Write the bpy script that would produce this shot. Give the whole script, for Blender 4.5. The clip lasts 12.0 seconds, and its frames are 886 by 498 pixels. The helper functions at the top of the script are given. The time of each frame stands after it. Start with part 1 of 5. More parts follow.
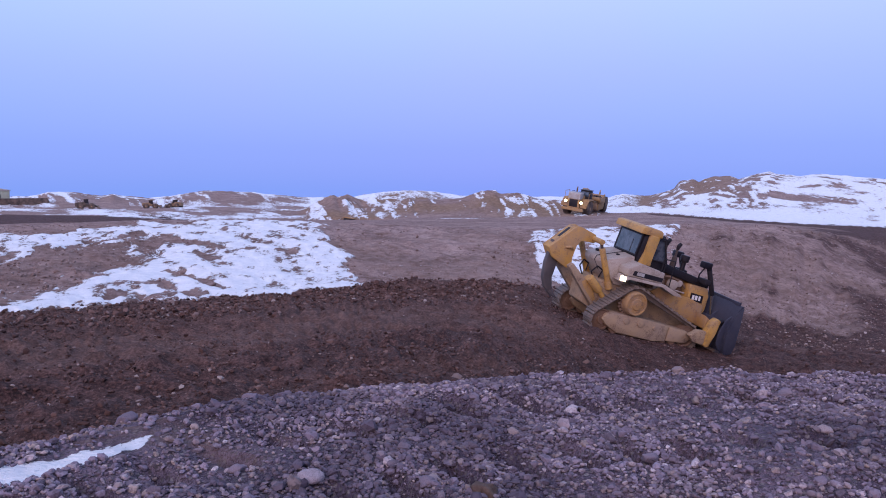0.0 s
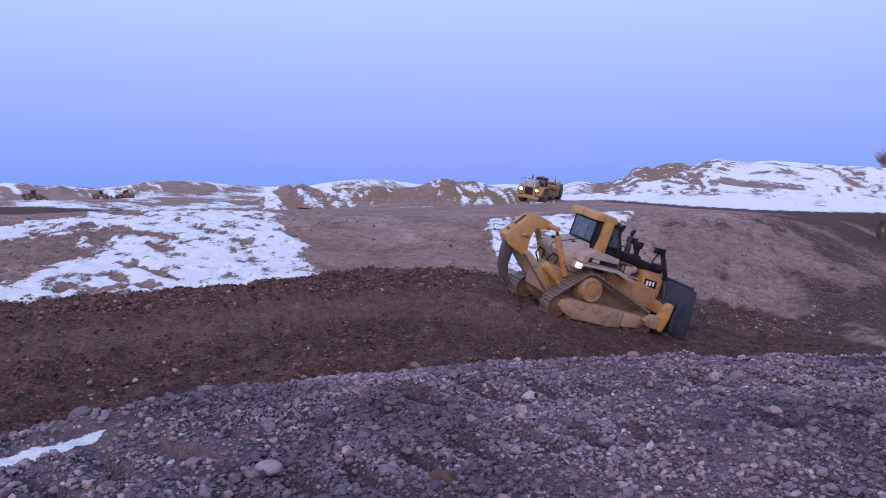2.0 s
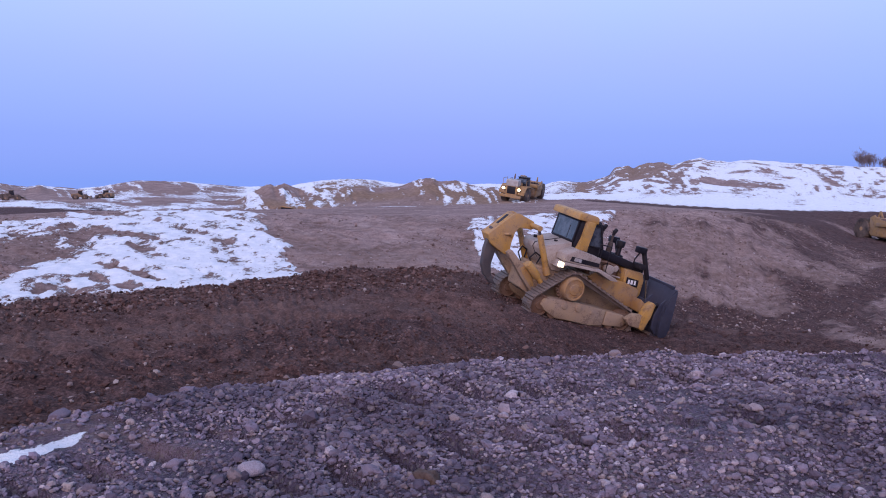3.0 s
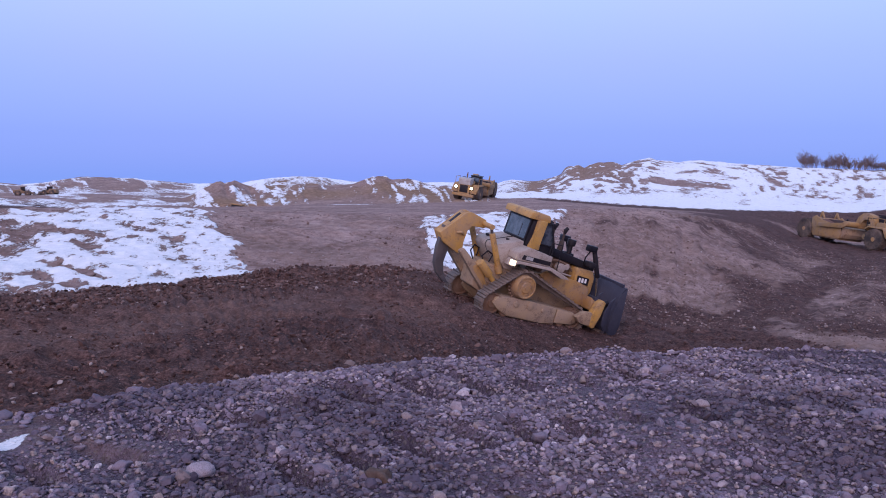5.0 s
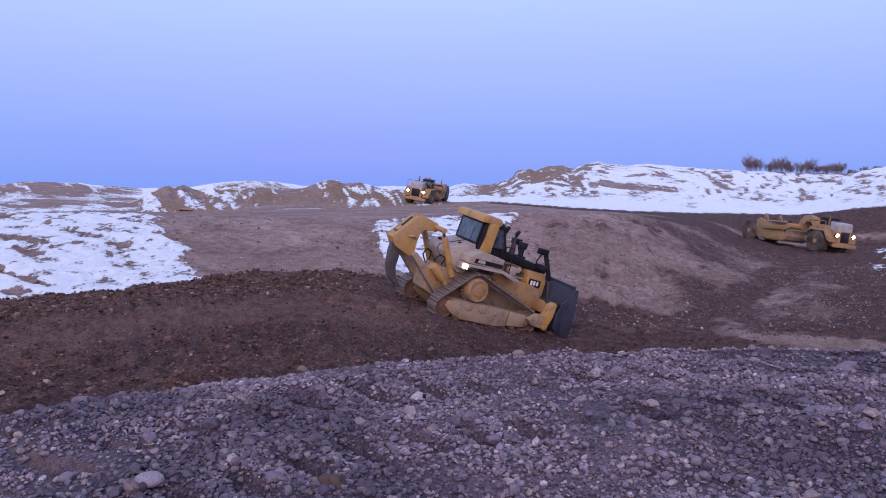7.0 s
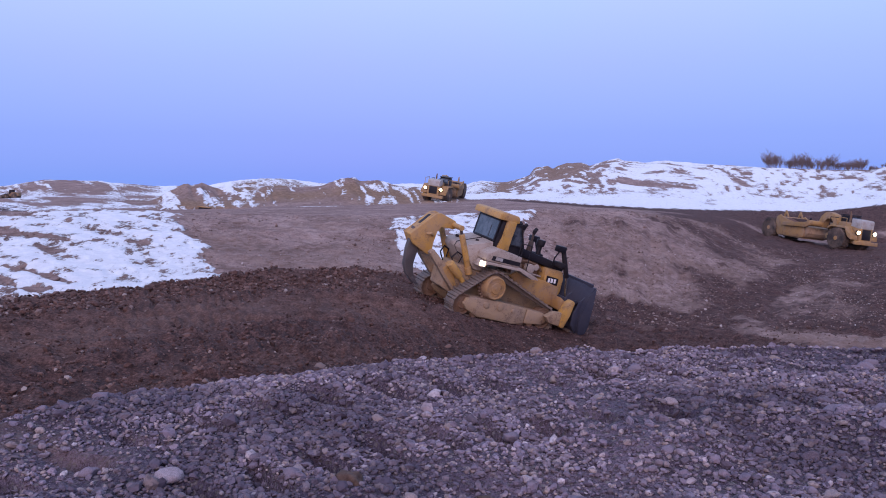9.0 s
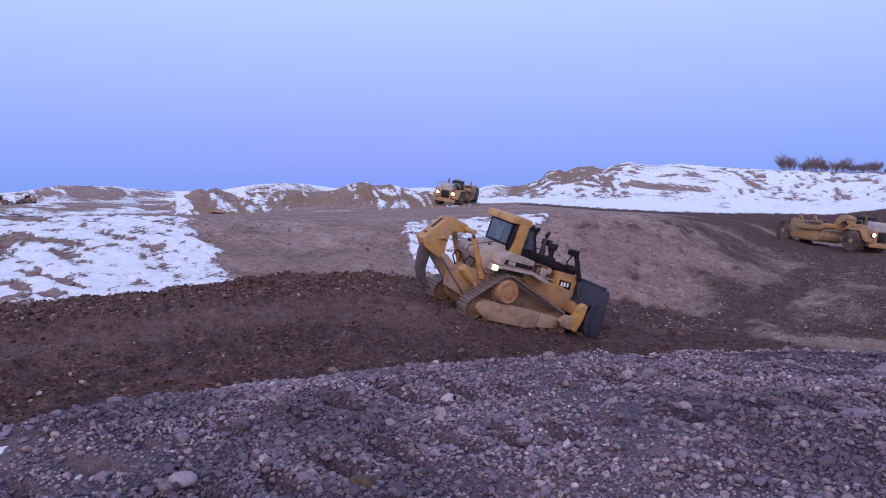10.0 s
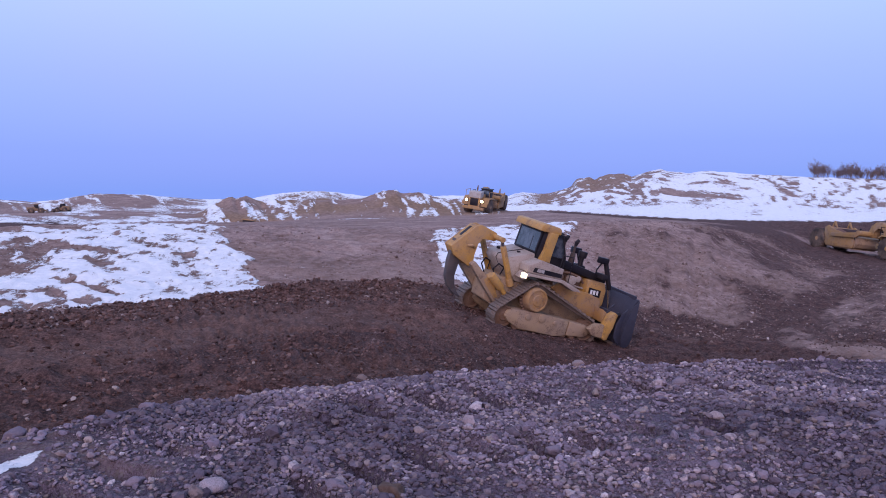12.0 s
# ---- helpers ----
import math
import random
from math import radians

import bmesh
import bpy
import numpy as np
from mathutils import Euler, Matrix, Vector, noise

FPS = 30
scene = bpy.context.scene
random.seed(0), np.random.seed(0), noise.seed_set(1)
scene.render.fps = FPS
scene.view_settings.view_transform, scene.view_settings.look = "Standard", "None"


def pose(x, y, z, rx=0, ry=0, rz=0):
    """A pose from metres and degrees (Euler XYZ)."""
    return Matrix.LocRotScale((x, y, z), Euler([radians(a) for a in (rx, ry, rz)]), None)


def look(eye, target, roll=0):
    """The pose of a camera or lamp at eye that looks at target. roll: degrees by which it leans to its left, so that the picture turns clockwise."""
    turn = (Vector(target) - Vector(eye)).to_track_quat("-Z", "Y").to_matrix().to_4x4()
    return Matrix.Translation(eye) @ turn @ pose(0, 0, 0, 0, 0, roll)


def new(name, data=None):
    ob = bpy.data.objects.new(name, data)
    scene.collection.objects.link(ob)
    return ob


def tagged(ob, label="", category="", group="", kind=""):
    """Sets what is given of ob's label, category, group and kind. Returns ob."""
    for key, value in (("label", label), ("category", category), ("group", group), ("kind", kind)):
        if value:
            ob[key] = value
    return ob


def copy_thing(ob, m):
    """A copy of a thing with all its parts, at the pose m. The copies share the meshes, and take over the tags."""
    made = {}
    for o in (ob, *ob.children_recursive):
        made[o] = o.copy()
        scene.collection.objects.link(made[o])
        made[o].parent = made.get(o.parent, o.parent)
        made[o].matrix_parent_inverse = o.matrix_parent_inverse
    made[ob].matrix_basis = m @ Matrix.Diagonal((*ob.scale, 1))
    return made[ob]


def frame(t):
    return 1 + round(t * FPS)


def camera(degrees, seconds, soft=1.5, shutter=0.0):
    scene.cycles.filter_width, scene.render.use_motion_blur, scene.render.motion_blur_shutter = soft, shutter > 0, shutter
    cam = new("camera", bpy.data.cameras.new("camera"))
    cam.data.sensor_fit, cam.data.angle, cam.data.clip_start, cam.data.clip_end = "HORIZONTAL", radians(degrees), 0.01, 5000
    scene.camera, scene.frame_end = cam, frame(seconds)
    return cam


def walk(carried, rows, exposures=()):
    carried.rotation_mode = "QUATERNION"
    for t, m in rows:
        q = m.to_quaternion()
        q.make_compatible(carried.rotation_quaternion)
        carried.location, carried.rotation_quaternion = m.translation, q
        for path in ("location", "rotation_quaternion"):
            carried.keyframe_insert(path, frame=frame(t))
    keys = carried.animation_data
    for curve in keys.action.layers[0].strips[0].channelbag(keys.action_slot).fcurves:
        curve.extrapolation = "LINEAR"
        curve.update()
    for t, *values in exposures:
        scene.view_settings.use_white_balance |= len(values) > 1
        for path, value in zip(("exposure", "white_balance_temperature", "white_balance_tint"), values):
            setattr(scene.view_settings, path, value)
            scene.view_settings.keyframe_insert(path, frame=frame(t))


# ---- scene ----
# camera: turns on the spot, at a standing eye's height on the gravel bank
cam = camera(54.9, 12.0, soft=1.0)
EYE = (0.0, 0.0, 4.6)
# seconds, yaw, pitch, roll
PATH = [
    (0.0, -0.00, -3.90, 0.00),
    (0.5, -0.89, -3.94, 0.09),
    (1.0, -1.65, -4.21, 0.55),
    (1.5, -2.34, -4.45, 0.42),
    (2.0, -2.94, -4.68, 0.36),
    (2.5, -3.51, -4.84, 0.38),
    (3.0, -4.12, -4.72, 0.43),
    (4.8, -6.50, -4.84, 0.10),
    (5.0, -7.29, -4.85, 0.06),
    (5.5, -9.08, -4.89, 0.09),
    (6.0, -10.50, -4.90, 0.18),
    (6.5, -10.76, -4.77, 0.11),
    (7.0, -10.51, -4.60, 0.20),
    (9.0, -9.35, -4.77, 0.31),
    (9.5, -8.81, -4.63, 0.38),
    (10.0, -8.53, -4.49, 0.54),
    (10.5, -8.53, -4.37, 0.51),
    (11.0, -8.08, -4.20, 0.65),
    (11.5, -7.14, -4.08, 0.53),
    (12.0, -6.60, -3.95, 0.64),
]
walk(cam, [(t, pose(*EYE, 90 + p, r, y)) for t, y, p, r in PATH])

# ---- light: clear dusk, the sun just gone behind the viewer ----
world = bpy.data.worlds.new("dusk_sky")
scene.world = world
world.use_nodes = True
wn, wl = world.node_tree.nodes, world.node_tree.links
wn.clear()
w_out = wn.new("ShaderNodeOutputWorld")
w_bg = wn.new("ShaderNodeBackground")
w_tc = wn.new("ShaderNodeTexCoord")
w_sep = wn.new("ShaderNodeSeparateXYZ")
w_ramp = wn.new("ShaderNodeValToRGB")
w_ramp.color_ramp.elements[0].position = 0.0
w_ramp.color_ramp.elements[0].color = (0.21, 0.352, 0.95, 1)
w_ramp.color_ramp.elements[1].position = 1.0
w_ramp.color_ramp.elements[1].color = (0.58, 0.70, 1.12, 1)
for pos, col in ((0.05, (0.23, 0.37, 0.99, 1)), (0.13, (0.335, 0.472, 1.09, 1)), (0.24, (0.47, 0.655, 1.15, 1))):
    w_ramp.color_ramp.elements.new(pos).color = col
w_haze = wn.new("ShaderNodeTexNoise")
w_haze.inputs["Scale"].default_value, w_haze.inputs["Detail"].default_value = 1.6, 3.0
w_soft = wn.new("ShaderNodeMapRange")
w_soft.inputs["From Min"].default_value, w_soft.inputs["From Max"].default_value = 0.42, 0.62
w_tint = wn.new("ShaderNodeMix")
w_tint.data_type, w_tint.blend_type = "RGBA", "MULTIPLY"
w_tint.inputs["B"].default_value = (1.08, 0.965, 1.02, 1)
wl.new(w_tc.outputs["Generated"], w_haze.inputs["Vector"])
wl.new(w_haze.outputs["Fac"], w_soft.inputs["Value"])
wl.new(w_soft.outputs[0], w_tint.inputs["Factor"])
wl.new(w_ramp.outputs[0], w_tint.inputs["A"])
w_nish = wn.new("ShaderNodeTexSky")
w_nish.sky_type = "NISHITA"
w_nish.sun_disc = False
w_nish.sun_elevation = radians(4)
w_nish.sun_rotation = radians(200)
w_add = wn.new("ShaderNodeMix")
w_add.data_type, w_add.blend_type = "RGBA", "ADD"
w_add.inputs["Factor"].default_value = 0.02
wl.new(w_tc.outputs["Generated"], w_sep.inputs[0])
wl.new(w_sep.outputs["Z"], w_ramp.inputs[0])
wl.new(w_tint.outputs["Result"], w_add.inputs["A"])
wl.new(w_nish.outputs[0], w_add.inputs["B"])
wl.new(w_add.outputs["Result"], w_bg.inputs[0])
wl.new(w_bg.outputs[0], w_out.inputs[0])
w_bg.inputs[1].default_value = 1.0

sun_data = bpy.data.lights.new("sun", "SUN")
sun_data.energy, sun_data.angle, sun_data.color = 1.85, radians(40), (1.0, 0.71, 0.75)
sun = new("sun", sun_data)
sun.matrix_world = look((-14, -30, 18), (0, 10, 0))

# ---- small tools ----
rng = np.random.default_rng(7)


def smooth(a, b, v):
    k = np.clip((v - a) / (b - a), 0, 1)
    return k * k * (3 - 2 * k)


def lattice(ix, iy, seed):
    n = (ix * 374761393 + iy * 668265263 + seed * 974634777) & 0xFFFFFFFF
    n = ((n ^ (n >> 13)) * 1274126177) & 0xFFFFFFFF
    return ((n ^ (n >> 16)) & 0xFFFF) / 65535.0


def value_noise(x, y, seed=0):
    x0, y0 = np.floor(x), np.floor(y)
    fx, fy = x - x0, y - y0
    fx, fy = fx * fx * (3 - 2 * fx), fy * fy * (3 - 2 * fy)
    ix, iy = x0.astype(np.int64), y0.astype(np.int64)
    a, b = lattice(ix, iy, seed), lattice(ix + 1, iy, seed)
    c, d = lattice(ix, iy + 1, seed), lattice(ix + 1, iy + 1, seed)
    return (a + (b - a) * fx) * (1 - fy) + (c + (d - c) * fx) * fy - 0.5


def fbm(x, y, size, octaves=4, seed=0):
    """Sum of octaves, about -0.5 to 0.5, coarsest features of that size in metres."""
    total, amp = 0, 1.0
    for k in range(octaves):
        total = total + amp * value_noise(x / size + 17.3 * k, y / size - 9.1 * k, seed + k)
        size, amp = size * 0.5, amp * 0.5
    return total * 0.6


# ---- the lie of the land: lines of the plan by bearing, in degrees right of north ----
def line(*knots):
    a = [k[0] for k in knots]
    b = [k[1] for k in knots]
    return lambda az: np.interp(az, a, b)


bank_edge = line((-60, 5.4), (-28, 6.05), (-21.5, 6.32), (-16, 6.66), (-11, 6.94), (-4, 7.25), (2, 7.48), (13, 7.85), (22.7, 8.45), (30, 9.0), (38, 9.3), (60, 9.6))
bench_z = line((-60, 0.7), (-6, 0.7), (3, 0.5), (8, -0.1), (13, -1.2), (17, -1.9), (22, -2.0), (60, -2.0))
toe_r = line((-60, 29), (-28, 30), (-16, 30.5), (-6, 33.2), (-2, 34.6), (4, 35.5), (10, 36.5), (16, 38.5), (22, 37.5), (28, 38.5), (35, 39), (60, 40))
toe_z = line((-60, 0.7), (-6, 0.65), (4, 0.6), (8, 0.3), (12, -0.3), (16, -1.1), (22, -1.95), (60, -2.0))
rim_r = line((-60, 54), (8, 54), (15, 57), (21, 61), (24, 68), (27, 80), (30, 97), (33, 99), (60, 100))
rim_z = line((-60, 2.6), (-28, 2.57), (-14, 2.7), (-8, 2.5), (0, 2.25), (7.6, 2.1), (15, 2.4), (21, 2.1), (24, 1.5), (27, 0.3), (30, -1.5), (33, -2.3), (60, -2.5))
back_r = line((-60, 150), (-27, 150), (-16, 104), (-8, 102), (4, 102), (10, 122), (13, 122), (19, 96), (24, 99), (28, 106), (33, 114), (60, 116))
back_z = line((-60, 1.2), (-27, 1.0), (-16, 1.1), (4, 1.3), (10, 1.3), (13, 1.5), (19, 1.4), (28, 0.5), (33, 0.1), (38, 1.4), (60, 2.0))
hill_z = line((-60, 4), (9.5, 0.4), (10.6, 1.5), (11.4, 2.85), (12.0, 3.25), (12.7, 2.85), (13.7, 2.85), (14.6, 4.2), (15.15, 5.0), (15.45, 6.5), (16.25, 7.4), (16.65, 6.6), (17.0, 7.2), (17.6, 7.65),
              (18.5, 7.65), (19.05, 7.1), (19.9, 8.1), (20.9, 8.75), (21.3, 8.25), (22.5, 7.7), (23.6, 8.15), (26.1, 7.35), (29.6, 6.5), (32.9, 5.95), (35.7, 5.8), (38.1, 7.3), (60, 7.4))
heap_z = line((-60, 1.2), (-9.8, 1.2), (-9.0, 2.05), (-8.4, 2.85), (-7.8, 3.6), (-7.3, 3.95), (-7.0, 3.55), (-6.45, 4.05), (-5.9, 3.45), (-5.4, 3.2), (-4.4, 3.45), (-2.8, 3.25), (-2.2, 3.6), (-1.9, 3.2),
              (0.1, 3.25), (0.9, 3.4), (2.3, 4.2), (3.0, 4.8), (3.5, 4.7), (3.85, 4.2), (5.0, 4.35), (5.5, 3.8), (7.2, 3.2), (8.5, 2.95), (10.6, 2.4), (11.5, 1.3), (60, 1.2))
far_z = line((-60, 3.0), (-27.3, 2.5), (-25.6, 2.8), (-24.8, 4.0), (-23.4, 4.1), (-22.75, 3.4), (-21.8, 2.75), (-21.1, 3.5), (-20.6, 2.75), (-19.0, 2.1), (-17.75, 2.7), (-16.4, 3.85), (-15.5, 4.6), (-14.2, 4.3),
             (-12.4, 3.8), (-11.4, 3.15), (-9.2, 2.15), (-6.0, 2.2), (-5.2, 3.1), (-3.5, 4.25), (-2.0, 4.55), (-0.6, 4.05), (1.2, 2.7), (4, 2.2), (60, 3.0))


# where the dozer stands, nose down into the cut and leaning towards the bank
DOZER_POSE = Matrix.Translation((7.0, 33.42, -0.89)) @ Matrix.Rotation(radians(21.5), 4, "Z") @ Matrix.Rotation(radians(13.15), 4, "Y") @ Matrix.Rotation(radians(9.7), 4, "X")


def height(x, y, fine=True):
    r = np.hypot(x, y) + 1e-6
    az = np.degrees(np.arctan2(x, y))
    away = smooth(62, 100, np.abs(az))
    azc = np.clip(az, -60, 60)
    wob = fbm(x, y, 2.2, 3, 3)
    e = bank_edge(azc) + 0.5 * wob + away * 3.0 * fbm(x, y, 9, 3, 4)
    t, rm, bk = toe_r(azc) + 1.2 * fbm(x, y, 5, 3, 5), rim_r(azc), back_r(azc)
    zb, zt, zr, zk = bench_z(azc), toe_z(azc), rim_z(azc), back_z(azc)
    z = np.where(r < e, 2.9, 0.0)
    z = np.where(r >= e, 2.9 + (zb - 2.9) * smooth(0, 1, (r - e) / 3.0), z)
    k = np.clip((r - 12) / (t - 12), 0, 1)
    z = np.where(r > 13, zb + (zt - zb) * smooth(0.55, 1, k), z)
    k = np.clip((r - t) / (rm - t), 0, 1)
    z = np.where(r > t, zt + (zr - zt) * (0.35 * k + 0.65 * k * k * (3 - 2 * k)), z)
    k = np.clip((r - rm) / (bk - rm), 0, 1)
    z = np.where(r > rm, zr + (zk - zr) * k, z)
    z = np.where(r > bk, zk, z)
    # loose windrow along the foot of the far slope
    z = z + 0.22 * np.exp(-((r - t + 0.3) / 1.0) ** 2) * smooth(-10, -3, azc) * (1 - smooth(7, 11, azc))
    # snow hill on the right, rising behind the haul road
    hz = hill_z(azc) + 0.35 * fbm(x, y, 9, 3, 11) + 0.5 * fbm(az, r * 0.02, 0.6, 4, 13) * (1 - smooth(21, 26, az)) + 0.25 * fbm(az, r * 0.02, 0.5, 3, 15)
    up = smooth(0, 1, (r - bk - 3) / 95.0)
    z = z + np.maximum(hz - zk, 0) * (0.55 * up + 0.45 * up * up) * smooth(9.5, 11.0, azc) * (1 - away)
    # spoil heaps of the middle distance
    crest = 127 + 9 * fbm(az, r * 0.0, 2.2, 2, 21)
    foot = 106 + 5 * fbm(az, r * 0.0, 1.4, 3, 22)
    face = np.clip((r - foot) / (crest - foot), 0, 1)
    gully = np.abs(fbm(az + 0.05 * r, r * 0.03, 0.8, 4, 23))
    mound = (0.6 * face + 0.4 * face * face) * (1 - smooth(132, 175, r)) * smooth(-9.8, -8.8, az) * (1 - smooth(10.0, 11.4, az))
    z = z + mound * np.maximum(heap_z(azc) - zk - 2.4 * gully * (1 - face ** 4) + 0.5 * fbm(az, r * 0.05, 0.5, 4, 24), 0)
    z = z - 2.6 * np.exp(-(((x + 11.6) / 4.5) ** 2 + ((y - 102.5) / 3.6) ** 2) ** 2)
    # far ridges all round
    far = smooth(190, 248, r) * (1 - smooth(330, 420, r))
    ridge = 2.7 + 4.6 * fbm(az * 2.0, r * 0.05, 7, 5, 31)
    low = far_z(azc) - zk + 0.6 * fbm(az * 2.0, r * 0.08, 0.9, 5, 35) - 0.9 * np.abs(fbm(az + 0.02 * r, r * 0.02, 0.7, 3, 36)) * (1 - smooth(225, 250, r))
    ridge = ridge + (low - ridge) * (1 - smooth(6, 12, az)) * smooth(-60, -50, az)
    z = z + far * np.maximum(ridge, 0.2) * (1 - smooth(7, 10, az) * (1 - smooth(60, 80, az)))
    z = z * (1 - away) + away * (np.where(r < 8, 2.9, 2.9 - 0.9 * smooth(8, 40, r)) + far * np.maximum(ridge, 0))
    # beyond the far ridges the land falls away
    z = z - 0.0155 * np.maximum(r - 320, 0)
    up_n, at = DOZER_POSE.col[2], DOZER_POSE.col[3]
    seat = at[2] - (up_n[0] * (x - at[0]) + up_n[1] * (y - at[1])) / up_n[2] + 0.11
    near_d = np.exp(-((x - at[0]) / 4.2) ** 4 - ((y - at[1]) / 3.0) ** 4)
    z = z * (1 - near_d) + seat * near_d
    if fine:
        z_flat = z
        near = 1 - smooth(60, 140, r)
        z = z + near * (fbm(x, y, 1.1, 4, 41) * np.where(r < e, 0.32, 0.13) + (r < e + 0.3) * 0.06 * np.abs(fbm(x, y, 0.22, 3, 42)))
        # lug prints of two wheel passes along the bank
        for off in (2.35, 0.95):
            u = (r - e + off) / 0.3 + 0.8 * fbm(x, y, 3.0, 2, 43)
            z = z - (r < e) * np.exp(-u ** 4) * (0.03 + 0.15 * smooth(0.1, 0.75, np.sin(az * 1.6 + 2.4 * u + 3 * fbm(x, y, 2, 2, 45))) * (0.9 + 1.2 * fbm(x, y, 1.3, 2, 46)))
        # dozer cuts and ribs of the fresh bench
        on = smooth(0, 2, r - e) * (1 - smooth(-1, 2, r - t))
        z = z + on * (0.42 * fbm(az * 0.09, (r - e) * 1.0, 1.6, 3, 51) + 0.55 * np.abs(fbm(x, y, 0.7, 4, 53)) + 0.10 * fbm(x, y, 0.35, 2, 54))
        prints = smooth(0.02, 0.12, fbm(az * 0.05, r - e, 2.6, 2, 105)) * smooth(-0.1, 0.1, fbm(x, y, 3.5, 2, 106))
        z = z + on * prints * 0.035 * np.sin(2 * np.pi * (x + 0.15 * y + 0.5 * fbm(x, y, 1.2, 2, 112)) / 0.3)
        # tread rows pressed into the bench beside the bank
        rows = np.exp(-((r - e - 3.4 - 0.5 * fbm(x, y, 6, 2, 126)) / 0.4) ** 4) + np.exp(-((r - e - 5.6 - 0.6 * fbm(x, y, 7, 2, 127)) / 0.45) ** 4)
        z = z - on * rows * (1 - smooth(2, 8, az)) * 0.2 * smooth(0.0, 0.6, np.sin(2 * np.pi * np.radians(az) * r / 0.36 + 2 * fbm(x, y, 1.5, 2, 128)))
        # rills and clods on the far slope
        on = smooth(-1, 2, r - t) * (1 - smooth(0, 8, r - rm))
        z = z + on * (0.30 * fbm(x, y, 2.6, 2, 57) + smooth(14, 18, az) * 0.45 * fbm(az * 1.6, r * 0.09, 1.0, 4, 59) + 0.3 * np.abs(fbm(x, y, 1.7, 2, 60)) + 0.3 * np.abs(fbm(x, y, 0.8, 3, 62)))
        # rough heaps
        z = z + (1 - away) * smooth(100, 120, r) * (1 - smooth(350, 450, r)) * 0.3 * fbm(x, y, 6, 4, 61)
        z = z_flat + (z - z_flat) * (1 - 0.75 * near_d)
    return z


def part(name, bm, material, parent=None, label=""):
    """Links a bmesh as one mesh object, under a thing or a part."""
    me = bpy.data.meshes.new(name)
    bm.to_mesh(me)
    bm.free()
    me.materials.append(material)
    ob = new(name, me)
    if parent:
        ob.parent = parent
    if label:
        ob["label"] = label
    return ob


def plain(name, colour, rough=0.7):
    m = bpy.data.materials.new(name)
    m.use_nodes = True
    b = m.node_tree.nodes["Principled BSDF"]
    b.inputs["Base Color"].default_value = (*colour, 1)
    b.inputs["Roughness"].default_value = rough
    return m


